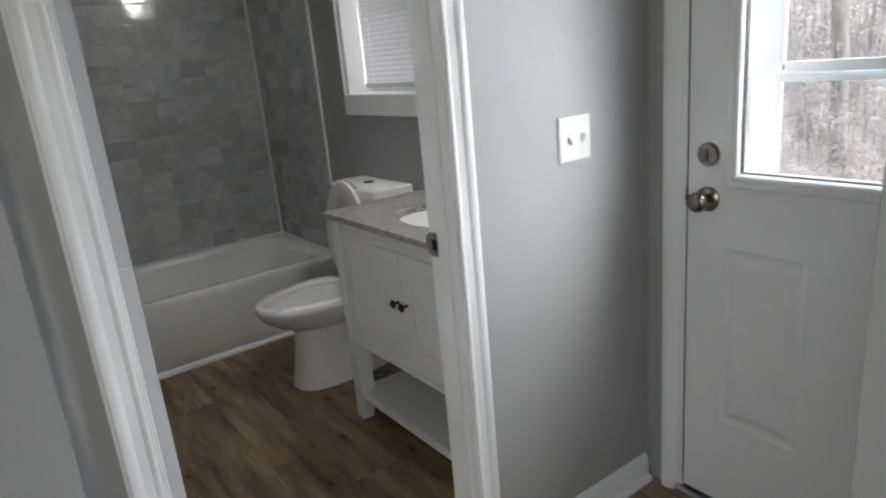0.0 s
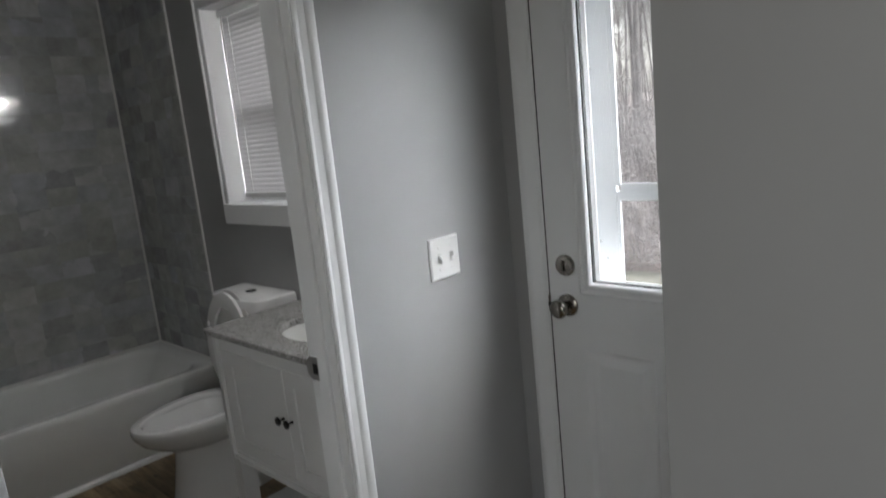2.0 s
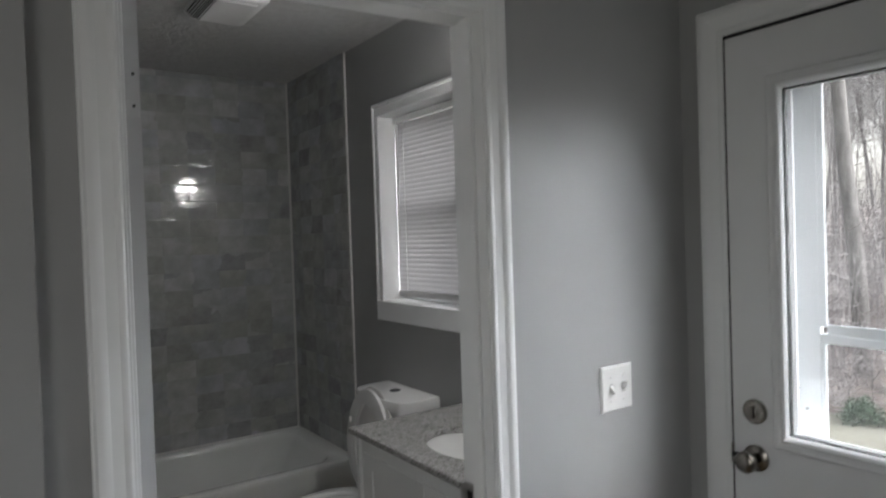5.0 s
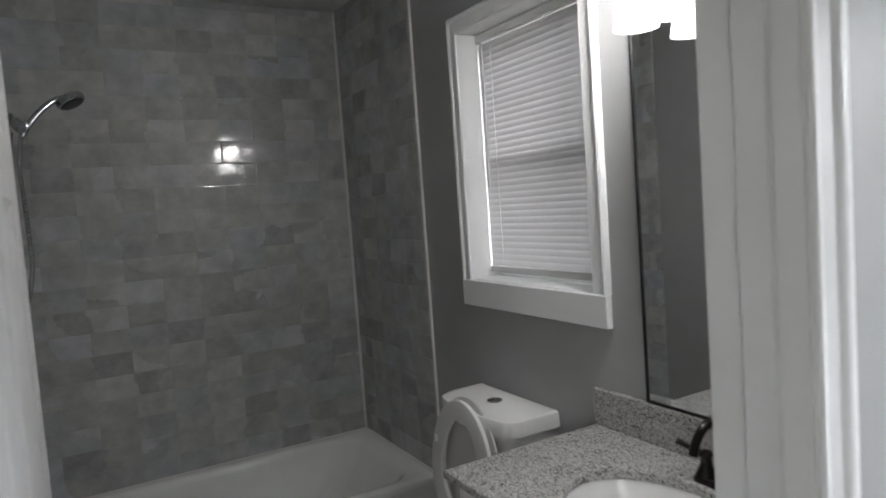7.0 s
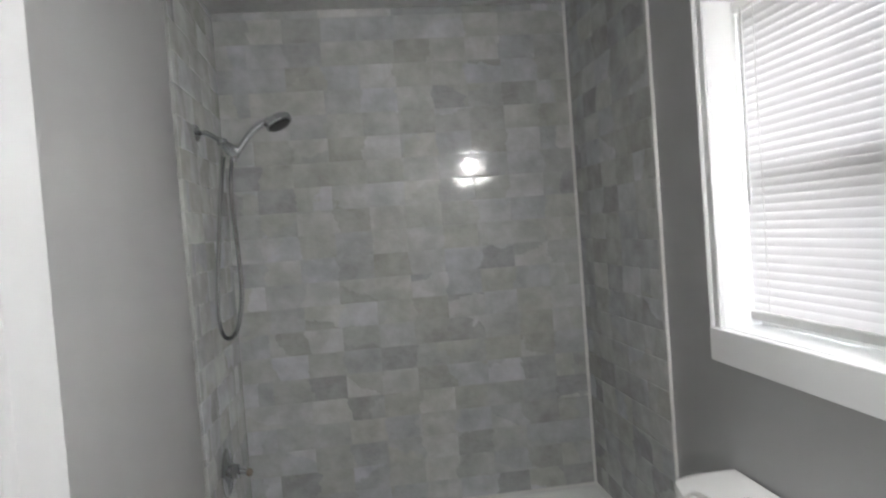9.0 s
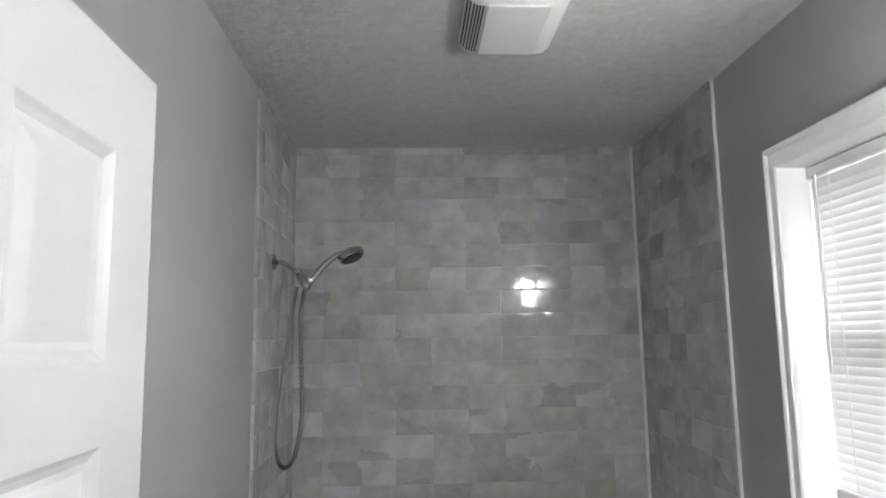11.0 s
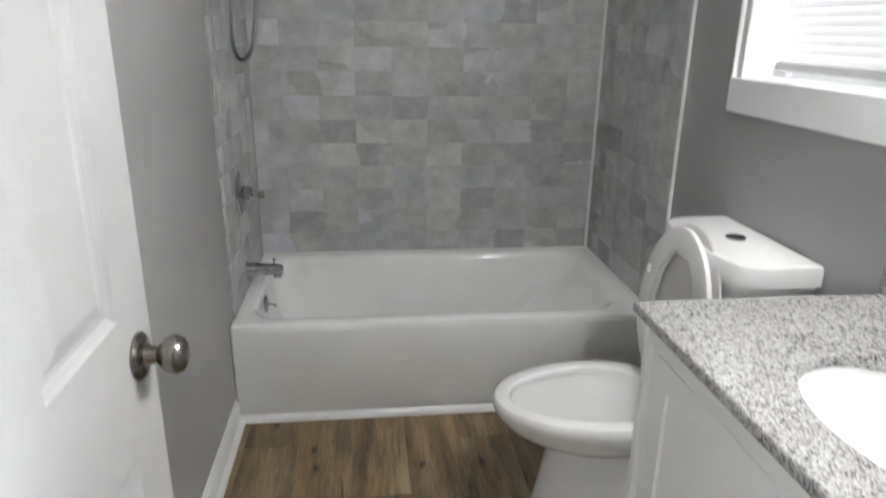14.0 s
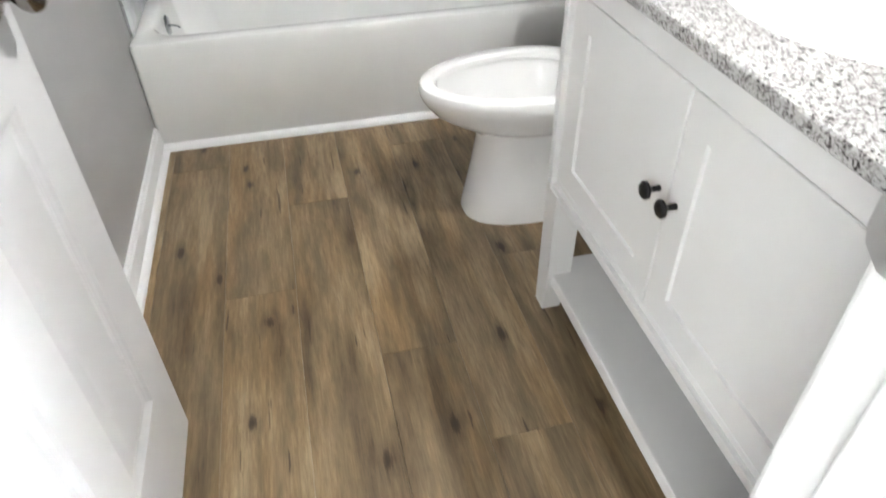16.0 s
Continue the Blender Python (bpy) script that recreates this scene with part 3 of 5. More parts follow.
# ---- back door with half glass ----
def back_door():
    d = thing("back_door", (XR, 0.615, 0.03), "white steel half-glass back door with a deadbolt, closed", "door")
    y0, y1, z0, z1, xi, xo = 0.208, 1.022, 0.045, 2.0, 1.548, 1.592
    us = [y0, 0.315, 0.529, 0.702, 0.917, y1]
    vs = [z0, 0.305, 0.82, 1.0, 1.868, z1]
    cells, holes = {(1, 1), (3, 1)}, {(i, 3) for i in (1, 2, 3)}
    bm = bmesh.new()
    panel_face(bm, lambda u, v, t: Vector((xi - t, u, v)), us, vs, cells, holes)
    panel_face(bm, lambda u, v, t: Vector((xo + t, u, v)), us, vs, cells, holes)
    for ya, yb, za, zb in ((y0, y1, z0, z0), (y0, y1, z1, z1), (y0, y0, z0, z1), (y1, y1, z0, z1), (0.315, 0.917, 1.0, 1.0), (0.315, 0.917, 1.868, 1.868), (0.315, 0.315, 1.0, 1.868), (0.917, 0.917, 1.0, 1.868)):
        bm.faces.new([bm.verts.new(p) for p in ((xi, ya, za), (xi, yb, zb), (xo, yb, zb), (xo, ya, za))])
    bmesh.ops.remove_doubles(bm, verts=bm.verts, dist=1e-5)
    part("leaf", bm, BACKWHITE, d)
    lite = [(0, 0), (0, 0.003), (0.005, 0.009), (0.012, 0.0115), (0.018, 0.0085), (0.026, 0.0085), (0.031, 0.011), (0.036, 0.008), (0.038, 0)]
    for bm in casing(lambda a, b, t: Vector((xi - t, a, b)), 0.35, 0.879, 1.018, 1.849, lite, True):
        part("lite_frame", bm, BACKWHITE, d, smooth=0.4)
    for bm in casing(lambda a, b, t: Vector((xo + t, a, b)), 0.35, 0.879, 1.018, 1.849, lite, True):
        part("lite_frame", bm, BACKWHITE, d, smooth=0.4)
    g = part("glass", box(1.566, 1.572, 0.345, 0.886, 1.012, 1.856), GLASS, d, "clear door glass")
    g.visible_shadow = False
    part("deadbolt", lathe([(0.031, 0), (0.031, -0.006), (0.027, -0.011), (0.012, -0.012), (0.01, -0.013)], (xi, 0.963, 1.062), "x", 28), NICKEL, d, "round nickel deadbolt", True)
    part("thumb_turn", box(xi - 0.024, xi - 0.010, 0.9595, 0.9665, 1.046, 1.078, 0.003), NICKEL, d)
    part("knob", lathe([(0.033, 0), (0.033, -0.004), (0.027, -0.009), (0.013, -0.012), (0.011, -0.026), (0.02, -0.034), (0.0265, -0.044), (0.0265, -0.054), (0.022, -0.060), (0.011, -0.063), (0.004, -0.0635)], (xi, 0.963, 0.945), "x", 28), NICKEL, d, "satin nickel door knob", True)
    part("latch", box(xi - 0.003, xi + 0.03, y1 - 0.001, y1 + 0.006, 0.92, 0.97), NICKEL, d)
    part("latch_tab", box(xi - 0.012, xi - 0.001, 1.0, 1.024, 0.938, 0.95, 0.002), BLACK, d)
    part("sweep", box(xi + 0.002, xo, y0 + 0.002, y1 - 0.002, 0.037, 0.047, 0.002), RUBBER, d, "black rubber door sweep")
    # black glazing gasket just inside the lite frame
    for a in ((0.8755, 0.8795, 1.0185, 1.8485), (0.3495, 0.3535, 1.0185, 1.8485), (0.3535, 0.8755, 1.845, 1.8485), (0.3535, 0.8755, 1.0185, 1.021)):
        part("gasket", box(xi + 0.002, xi + 0.014, *a), RUBBER, d, "black glazing gasket")
    # frame
    f = thing("back_door_frame", (XR, 0.615, 0), "white painted back door frame with casing and sill", "door frame", kind="structure")
    part("jamb", box(XR - 0.002, XR + 0.115, 1.025, 1.045, 0.02, 2.008), TRIM, f)
    part("jamb", box(XR - 0.002, XR + 0.115, 0.19, 0.205, 0.02, 2.008), TRIM, f)
    part("head_jamb", box(XR - 0.002, XR + 0.115, 0.19, 1.045, 2.008, 2.03), TRIM, f)
    for bm in casing(lambda a, b, t: Vector((XR - t, a, b)), 0.2, 1.030, 0, 2.013, CASING, scale=1.26):
        part("casing", bm, TRIM, f, smooth=0.4)
    part("threshold", box(XR - 0.034, XR + 0.13, 0.19, 1.045, -0.008, 0.035, 0.006), SCREW, f, "worn metal threshold")
    # black strips draw the shade line of the gap between door and casing
    for a in ((1.0225, 1.0285, 0.045, 2.003), (0.2, 0.2075, 0.045, 2.003), (0.2, 1.0285, 2.003, 2.0095)):
        part("weatherstrip", box(XR - 0.009, XR - 0.003, *a), RUBBER, f, "dark strip drawn for the shade in the door gap")
    # storm door beyond
    s = thing("storm_door", (1.69, 0.615, 0), "white aluminium storm door with a two-part window", "door")
    xs0, xs1 = 1.676, 1.690
    part("stile", box(xs0, xs1, 0.862, 1.03, 0.02, 2.02, 0.003), STORMWHITE, s)
    part("stile", box(xs0, xs1, 0.2, 0.36, 0.02, 2.02, 0.003), STORMWHITE, s)
    part("rail", box(xs0, xs1, 0.36, 0.862, 1.885, 2.02, 0.003), STORMWHITE, s)
    part("rail", box(xs0, xs1, 0.36, 0.862, 0.02, 0.62, 0.003), STORMWHITE, s)
    up = part("upper_sash", box(xs0 - 0.006, xs0, 0.845, 0.864, 1.27, 1.887, 0.002), STORMWHITE, s)
    for a in ((0.358, 0.377, 1.27, 1.887), (0.377, 0.845, 1.868, 1.887), (0.377, 0.845, 1.25, 1.277)):
        part("sash_bar", box(xs0 - 0.006, xs0, a[0], a[1], a[2], a[3], 0.002), STORMWHITE, up)
    part("lower_sash", box(xs0 + 0.002, xs0 + 0.008, 0.36, 0.862, 1.228, 1.254, 0.002), STORMWHITE, s)
    for a in ((0.852, 0.863, 0.62, 1.23), (0.359, 0.37, 0.62, 1.23)):
        part("sash_bar", box(xs0 + 0.002, xs0 + 0.008, a[0], a[1], a[2], a[3], 0.002), STORMWHITE, s)
    for z0_, z1_, x in ((1.277, 1.868, xs0 - 0.0045), (0.62, 1.228, xs0 + 0.0035)):
        g = part("glass", box(x, x + 0.003, 0.37, 0.853, z0_, z1_), SCREENGLASS, s, "slightly dusty storm glass")
        g.visible_shadow = False
    for y, z in ((0.92, 1.11), (0.9, 1.06), (0.925, 1.60)):
        part("screw", lathe([(0.004, 0), (0.003, -0.002), (0.001, -0.0025)], (xs0, y, z), "x", 10), SCREW, s)
    part("clip", box(xs0 - 0.006, xs0, 0.93, 0.945, 1.045, 1.062, 0.001), NICKEL, s)
    part("sealant", box(xs0 - 0.004, xs0 + 0.001, 0.862, 0.985, 1.872, 1.892, 0.002), YELLOWED, s, "yellowed sealant blob")


back_door()


# ---- bathroom window and blind ----
def bath_window():
    w = thing("window_1", (XR, 2.49, 1.2), "white bathroom window with a deep painted reveal", "window", kind="structure")
    ya, yb, za, zb = 2.188, 2.822, 1.226, 2.108
    prof = [(0, 0), (0, 0.012), (0.005, 0.016), (0.012, 0.0145), (0.04, 0.0145), (0.046, 0.02), (0.054, 0.022), (0.06, 0.018), (0.062, 0)]
    runs = casing(lambda a, b, t: Vector((XR - t, a if a < 2.5 else yb + (a - yb) * 0.8, b)), ya, yb, za, zb, prof, False)
    for bm in runs:
        part("casing", bm, TRIM, w, smooth=0.4)
    part("apron", box(XR - 0.022, XR, ya - 0.062, yb + 0.05, za - 0.094, za, 0.004), TRIM, w)
    part("reveal", box(XR - 0.002, XR + 0.145, yb, yb + 0.014, za - 0.011, zb + 0.012), TRIM, w)
    part("reveal", box(XR - 0.002, XR + 0.145, ya - 0.014, ya, za - 0.011, zb + 0.012), TRIM, w)
    part("reveal", box(XR - 0.002, XR + 0.145, ya, yb, zb, zb + 0.012), TRIM, w)
    part("sill", box(XR - 0.002, XR + 0.145, ya, yb, za - 0.011, za + 0.002, 0.002), TRIM, w)
    x0, x1 = XR + 0.106, XR + 0.14
    zm = (za + zb) / 2 - 0.005
    for name, a in (("sash_stile", (ya, ya + 0.035, za, zb)), ("sash_stile", (yb - 0.035, yb, za, zb)), ("sash_rail", (ya + 0.035, yb - 0.035, zb - 0.04, zb)), ("sash_rail", (ya + 0.035, yb - 0.035, za, za + 0.058)), ("meeting_rail", (ya + 0.035, yb - 0.035, zm - 0.025, zm + 0.025))):
        part(name, box(x0, x1, *a, 0.002), PLASTIC, w)
    for z0, z1 in ((za + 0.058, zm - 0.025), (zm + 0.025, zb - 0.04)):
        g = part("glass", box(x0 + 0.012, x0 + 0.016, ya + 0.033, yb - 0.033, z0 - 0.002, z1 + 0.002), GLASS, w)
        g.visible_shadow = False
    b = thing("window_blind", (XR + 0.083, 2.5, zb), "white horizontal mini blind lowered with slats nearly closed", "blind")
    xc = XR + 0.083
    part("headrail", box(xc - 0.016, xc + 0.016, ya + 0.003, yb - 0.004, zb - 0.034, zb - 0.004, 0.003), PLASTIC, b)
    # white rail given a grey that holds its shade
    part("bottom_rail", box(xc - 0.013, xc + 0.013, ya + 0.005, yb - 0.006, za + 0.02, za + 0.044, 0.004), LIDGREY, b)
    n = 36
    pitch = (zb - 0.05 - (za + 0.058)) / (n - 1)
    me = None
    for k in range(n):
        z = za + 0.058 + k * pitch
        if me is None:
            bm = bmesh.new()
            rows = []
            for q, (u, v) in enumerate(((-0.0018, -0.0148), (-0.0026, -0.006), (-0.0014, 0.005), (0.0020, 0.0142))):
                rows.append([(xc + u, y, z + v) for y in (ya + 0.003, yb - 0.004)])
            vs = [[bm.verts.new(p) for p in r] for r in rows]
            for a, c in zip(vs, vs[1:]):
                bm.faces.new((a[0], a[1], c[1], c[0]))
            slat = part("slat", bm, BLIND, b, "thin curved vinyl slat", True)
            me = slat.data
            z_first = z
        else:
            slat = new("slat", me)
            slat.parent = b
            slat.location = (0, 0, z - z_first)
    for y in (ya + 0.09, yb - 0.09):
        part("cord", tube([(xc - 0.011, y, zb - 0.03), (xc - 0.0115, y, (za + zb) / 2), (xc - 0.011, y, za + 0.02)], 0.0011, 6), PLASTIC, b)
    part("wand", tube([(xc - 0.017, yb - 0.045, zb - 0.03), (xc - 0.02, yb - 0.044, zb - 0.55)], 0.0035, 8), LIDGREY, b, "grey tilt wand")


bath_window()


# ---- tub ----
def bathtub():
    t = thing("bathtub", (0.8, 3.57, 0), "white enamelled alcove bathtub with a plain apron", "bathtub")
    x0, x1, y0, y1, rim = XL + 0.001, XR - 0.001, 3.187, YB - 0.001, 0.368
    rings = [rounded(x0, x1, y0 + 0.012, y1, 0.012, 0.0), rounded(x0, x1, y0 + 0.012, y1, 0.012, 0.035), rounded(x0, x1, y0 + 0.002, y1, 0.012, 0.05),
             rounded(x0, x1, y0, y1, 0.012, rim - 0.03), rounded(x0, x1, y0, y1, 0.012, rim - 0.012), rounded(x0 + 0.003, x1 - 0.003, y0 + 0.004, y1 - 0.003, 0.014, rim - 0.003), rounded(x0 + 0.01, x1 - 0.01, y0 + 0.012, y1 - 0.01, 0.02, rim),
             rounded(x0 + 0.05, x1 - 0.085, y0 + 0.062, y1 - 0.05, 0.11, rim - 0.001), rounded(x0 + 0.058, x1 - 0.098, y0 + 0.072, y1 - 0.058, 0.115, rim - 0.008), rounded(x0 + 0.064, x1 - 0.115, y0 + 0.08, y1 - 0.066, 0.12, rim - 0.03),
             rounded(x0 + 0.085, x1 - 0.20, y0 + 0.10, y1 - 0.085, 0.12, 0.2), rounded(x0 + 0.12, x1 - 0.29, y0 + 0.13, y1 - 0.115, 0.12, 0.09), rounded(x0 + 0.17, x1 - 0.36, y0 + 0.18, y1 - 0.165, 0.12, 0.065)]
    part("shell", loft(rings), TUBWHITE, t, smooth=True)
    o = part("overflow_plate", lathe([(0.036, 0), (0.036, 0.004), (0.03, 0.009), (0.008, 0.011)], (XL + 0.071, 3.53, 0.305), "x", 24), CHROME, t, "round chrome overflow plate", True)
    part("trip_lever", tube([(XL + 0.08, 3.53, 0.305), (XL + 0.105, 3.53, 0.300), (XL + 0.112, 3.53, 0.292)], 0.004, 8), CHROME, o)
    part("drain", lathe([(0.032, 0), (0.03, 0.004), (0.012, 0.005)], (0.35, 3.56, 0.066), "z", 20), CHROME, t)
    # valve, spout and hand shower
    v = thing("shower_valve", (XL, 3.52, 0.76), "round chrome shower valve plate with a lever", "shower valve")
    part("escutcheon", lathe([(0.083, 0), (0.083, 0.004), (0.076, 0.010), (0.03, 0.016), (0.026, 0.018), (0.026, 0.04), (0.021, 0.046), (0.006, 0.048)], (XL + 0.009, 3.52, 0.755), "x", 36), CHROME, v, smooth=True)
    part("lever", tube([(XL + 0.05, 3.52, 0.755), (XL + 0.068, 3.518, 0.752), (XL + 0.082, 3.514, 0.748)], 0.008, 10, radii=[0.013, 0.011, 0.009]), CHROME, v, smooth=True)
    part("lever_tip", lathe([(0.009, 0), (0.0135, 0.004), (0.0145, 0.012), (0.012, 0.02), (0.004, 0.023)], (XL + 0.078, 3.514, 0.748), "x", 18), TIP, v, "warm brass-toned lever tip", True)
    s = thing("tub_spout", (XL, 3.53, 0.44), "chrome tub spout above the tub rim", "tub spout")
    part("body", loft([[(x, 3.53 + r * math.cos(a), zc + h * math.sin(a)) for a in [2 * math.pi * k / 20 for k in range(20)]] for x, r, h, zc in ((XL + 0.009, 0.033, 0.033, 0.449), (XL + 0.02, 0.030, 0.030, 0.449), (XL + 0.06, 0.027, 0.025, 0.451), (XL + 0.115, 0.025, 0.022, 0.451), (XL + 0.14, 0.023, 0.022, 0.447), (XL + 0.148, 0.018, 0.016, 0.444))]), CHROME, s, smooth=True)
    part("outlet", lathe([(0.016, 0), (0.016, -0.018), (0.012, -0.018)], (XL + 0.125, 3.53, 0.437), "z", 18), CHROME, s, smooth=True)
    part("diverter_knob", lathe([(0.004, 0), (0.004, 0.014), (0.007, 0.016), (0.006, 0.022)], (XL + 0.115, 3.53, 0.471), "z", 14), CHROME, s, smooth=True)
    h = thing("hand_shower", (XL, 3.5, 1.95), "chrome hand shower in a bracket with a looped metal hose", "hand shower")
    part("wall_flange", lathe([(0.03, 0), (0.03, 0.004), (0.02, 0.012), (0.011, 0.014)], (XL + 0.009, 3.5, 1.945), "x", 24), CHROME, h, smooth=True)
    part("arm", tube(bend([(XL + 0.012, 3.5, 1.945), (XL + 0.05, 3.485, 1.938), (XL + 0.10, 3.455, 1.905), (XL + 0.128, 3.44, 1.878)]), 0.0095, 12), CHROME, h, smooth=True)
    part("bracket", tube([(XL + 0.115, 3.445, 1.89), (XL + 0.135, 3.437, 1.868), (XL + 0.148, 3.432, 1.85)], 0.02, 14, radii=[0.017, 0.021, 0.016]), CHROME, h, smooth=True)
    part("swivel_nut", lathe([(0.012, -0.012), (0.017, -0.009), (0.017, 0.009), (0.012, 0.012)], (XL + 0.102, 3.452, 1.903), "z", 10), CHROME, h)
    part("clamp_knob", lathe([(0.006, 0), (0.013, 0.003), (0.013, 0.016), (0.008, 0.02)], (XL + 0.146, 3.41, 1.872), "y", 12), CHROME, h, smooth=True)
    part("knuckle", lathe([(0.012, -0.02), (0.016, -0.016), (0.016, 0.016), (0.012, 0.02)], (XL + 0.142, 3.432, 1.858), "y", 16), CHROME, h, smooth=True)
    hd = part("handle", tube(bend([(XL + 0.136, 3.43, 1.835), (XL + 0.158, 3.435, 1.872), (XL + 0.20, 3.445, 1.925), (XL + 0.245, 3.456, 1.962), (XL + 0.28, 3.462, 1.972)]), 0.011, 14, radii=None), CHROME, h, smooth=True)
    tilt = Matrix.Translation((XL + 0.292, 3.465, 1.962)) @ Euler((radians(-12), radians(-24), 0)).to_matrix().to_4x4()
    bm = lathe([(0.012, 0.022), (0.03, 0.02), (0.046, 0.010), (0.049, 0.0), (0.046, -0.010), (0.041, -0.013)], (0, 0, 0), "z", 30)
    bmesh.ops.transform(bm, matrix=tilt, verts=bm.verts)
    part("spray_head", bm, CHROME, hd, smooth=True)
    bm = lathe([(0.04, -0.0135), (0.036, -0.016), (0.01, -0.0165)], (0, 0, 0), "z", 30)
    bmesh.ops.transform(bm, matrix=tilt, verts=bm.verts)
    part("spray_face", bm, BLACK, hd, "dark spray face")
    line = bend([(XL + 0.106, 3.432, 1.85), (XL + 0.088, 3.44, 1.74), (XL + 0.066, 3.46, 1.60), (XL + 0.042, 3.485, 1.42), (XL + 0.033, 3.50, 1.30), (XL + 0.044, 3.505, 1.238), (XL + 0.072, 3.50, 1.232), (XL + 0.100, 3.49, 1.28), (XL + 0.122, 3.475, 1.40), (XL + 0.122, 3.455, 1.58), (XL + 0.120, 3.44, 1.74), (XL + 0.134, 3.43, 1.84)], 26)
    rad = [0.0094 if i % 2 else 0.0064 for i in range(len(line))]
    part("hose", tube(line, 0.007, 10, radii=rad), HOSE, h, "ribbed metal hose", True)


bathtub()


# ---- toilet ----
def toilet():
    t = thing("toilet", (1.2, 2.6, 0), "white two-piece toilet with seat and lid raised", "toilet")
    cy = 2.597
    bowl = [egg(1.19, cy, 0.222, 0.27, 0.122, 0.0, square=2.6), egg(1.19, cy, 0.220, 0.27, 0.120, 0.02, square=2.6), egg(1.19, cy, 0.207, 0.26, 0.115, 0.08, square=2.5), egg(1.19, cy, 0.192, 0.25, 0.109, 0.16, square=2.4),
            egg(1.187, cy, 0.178, 0.24, 0.105, 0.235, square=2.3), egg(1.185, cy, 0.178, 0.24, 0.106, 0.272, square=2.2), egg(1.178, cy, 0.198, 0.235, 0.118, 0.284), egg(1.17, cy, 0.238, 0.228, 0.142, 0.302), egg(1.163, cy, 0.280, 0.22, 0.167, 0.335), egg(1.16, cy, 0.303, 0.22, 0.181, 0.37), egg(1.16, cy, 0.309, 0.22, 0.185, 0.388), egg(1.16, cy, 0.309, 0.22, 0.185, 0.400), egg(1.16, cy, 0.304, 0.218, 0.181, 0.409), egg(1.16, cy, 0.293, 0.205, 0.172, 0.413),
            egg(1.158, cy, 0.268, 0.16, 0.148, 0.412), egg(1.157, cy, 0.260, 0.152, 0.141, 0.406), egg(1.157, cy, 0.258, 0.15, 0.139, 0.392), egg(1.157, cy, 0.266, 0.155, 0.146, 0.388), egg(1.16, cy, 0.262, 0.15, 0.142, 0.372), egg(1.16, cy, 0.235, 0.13, 0.122, 0.325), egg(1.17, cy, 0.17, 0.11, 0.085, 0.26), egg(1.18, cy, 0.10, 0.08, 0.06, 0.215)]
    part("bowl", loft(bowl), PORCELAIN, t, smooth=True)
    part("deck", box(1.30, 1.50, cy - 0.115, cy + 0.115, 0.30, 0.413, 0.02, seg=3), PORCELAIN, t, smooth=True)
    # tank with a bowed front
    def bow(z, front, half, back=1.552):
        return [(back, cy + half, z)] + [(front + 0.04 * s * s + 0.045 * max(0.0, (abs(s) - 0.84) / 0.16) ** 2.5, cy + half * s, z) for s in [1 - k / 20 for k in range(41)]] + [(back, cy - half, z)]

    part("tank", loft([bow(0.40, 1.375, 0.185), bow(0.43, 1.362, 0.192), bow(0.79, 1.345, 0.208)]), PORCELAIN, t, smooth=True)
    lid = part("tank_lid", loft([bow(0.788, 1.343, 0.212, 1.553), bow(0.79, 1.334, 0.219, 1.555), bow(0.826, 1.334, 0.219, 1.555), bow(0.837, 1.337, 0.217, 1.554), bow(0.842, 1.345, 0.211, 1.55)]), PORCELAIN, t, smooth=True)
    b = part("flush_button", lathe([(0.025, 0), (0.025, 0.004), (0.022, 0.0055), (0.004, 0.0058)], (1.463, cy, 0.842), "z", 28), CHROME, lid, "chrome dual flush button", True)
    part("button_split", box(1.441, 1.485, cy - 0.0012, cy + 0.0012, 0.8475, 0.8482), BLACK, b)
    # raised ring and lid, leaning back a little
    def upright(front, half, h, lean, thick, hole=0.0):
        rings = []
        for x_off, shrink in ((0, 0.006), (0.003, 0), (thick - 0.003, 0), (thick, 0.006)):
            ring = []
            for k in range(48):
                a = 2 * math.pi * k / 48
                c, s = math.cos(a), math.sin(a)
                zz = 0.425 + (h * 0.44) + (c * (h * 0.56 - shrink) if c > 0 else c * (h * 0.44 - shrink))
                ring.append((front + x_off + lean * (zz - 0.425), cy + s * (half - shrink), zz))
            rings.append(ring)
        return rings

    outer = upright(1.292, 0.186, 0.445, 0.07, 0.018)
    inner = []
    for r in outer:
        mid = sum((Vector(p) for p in r), Vector()) / len(r)
        inner.append([tuple(Vector((p[0], mid.y + (p[1] - mid.y) * 0.63, mid.z + 0.012 + (p[2] - mid.z) * 0.70))) for p in r])
    part("seat_ring", loft([inner[1], inner[0]] + [outer[0], outer[1], outer[2], outer[3]] + [inner[3], inner[2], inner[1]], False, False), SEATWHITE, t, "raised white toilet seat ring", True)
    part("seat_lid", loft(upright(1.319, 0.190, 0.452, 0.07, 0.012)), LIDSHADED, t, "raised white toilet lid", True)
    for s in (-1, 1):
        part("hinge", lathe([(0.014, -0.02), (0.016, -0.016), (0.016, 0.016), (0.014, 0.02)], (1.315, cy + s * 0.075, 0.427), "y", 16), SEATWHITE, t, smooth=True)
        part("bumper", box(1.3045, 1.316, cy + s * 0.148 - 0.006, cy + s * 0.148 + 0.006, 0.70, 0.725, 0.003), SEATWHITE, t)
        part("bolt_cap", lathe([(0.014, 0), (0.014, 0.008), (0.009, 0.016), (0.003, 0.018)], (1.22, cy + s * 0.112, 0.018), "z", 14), PORCELAIN, t, smooth=True)


toilet()


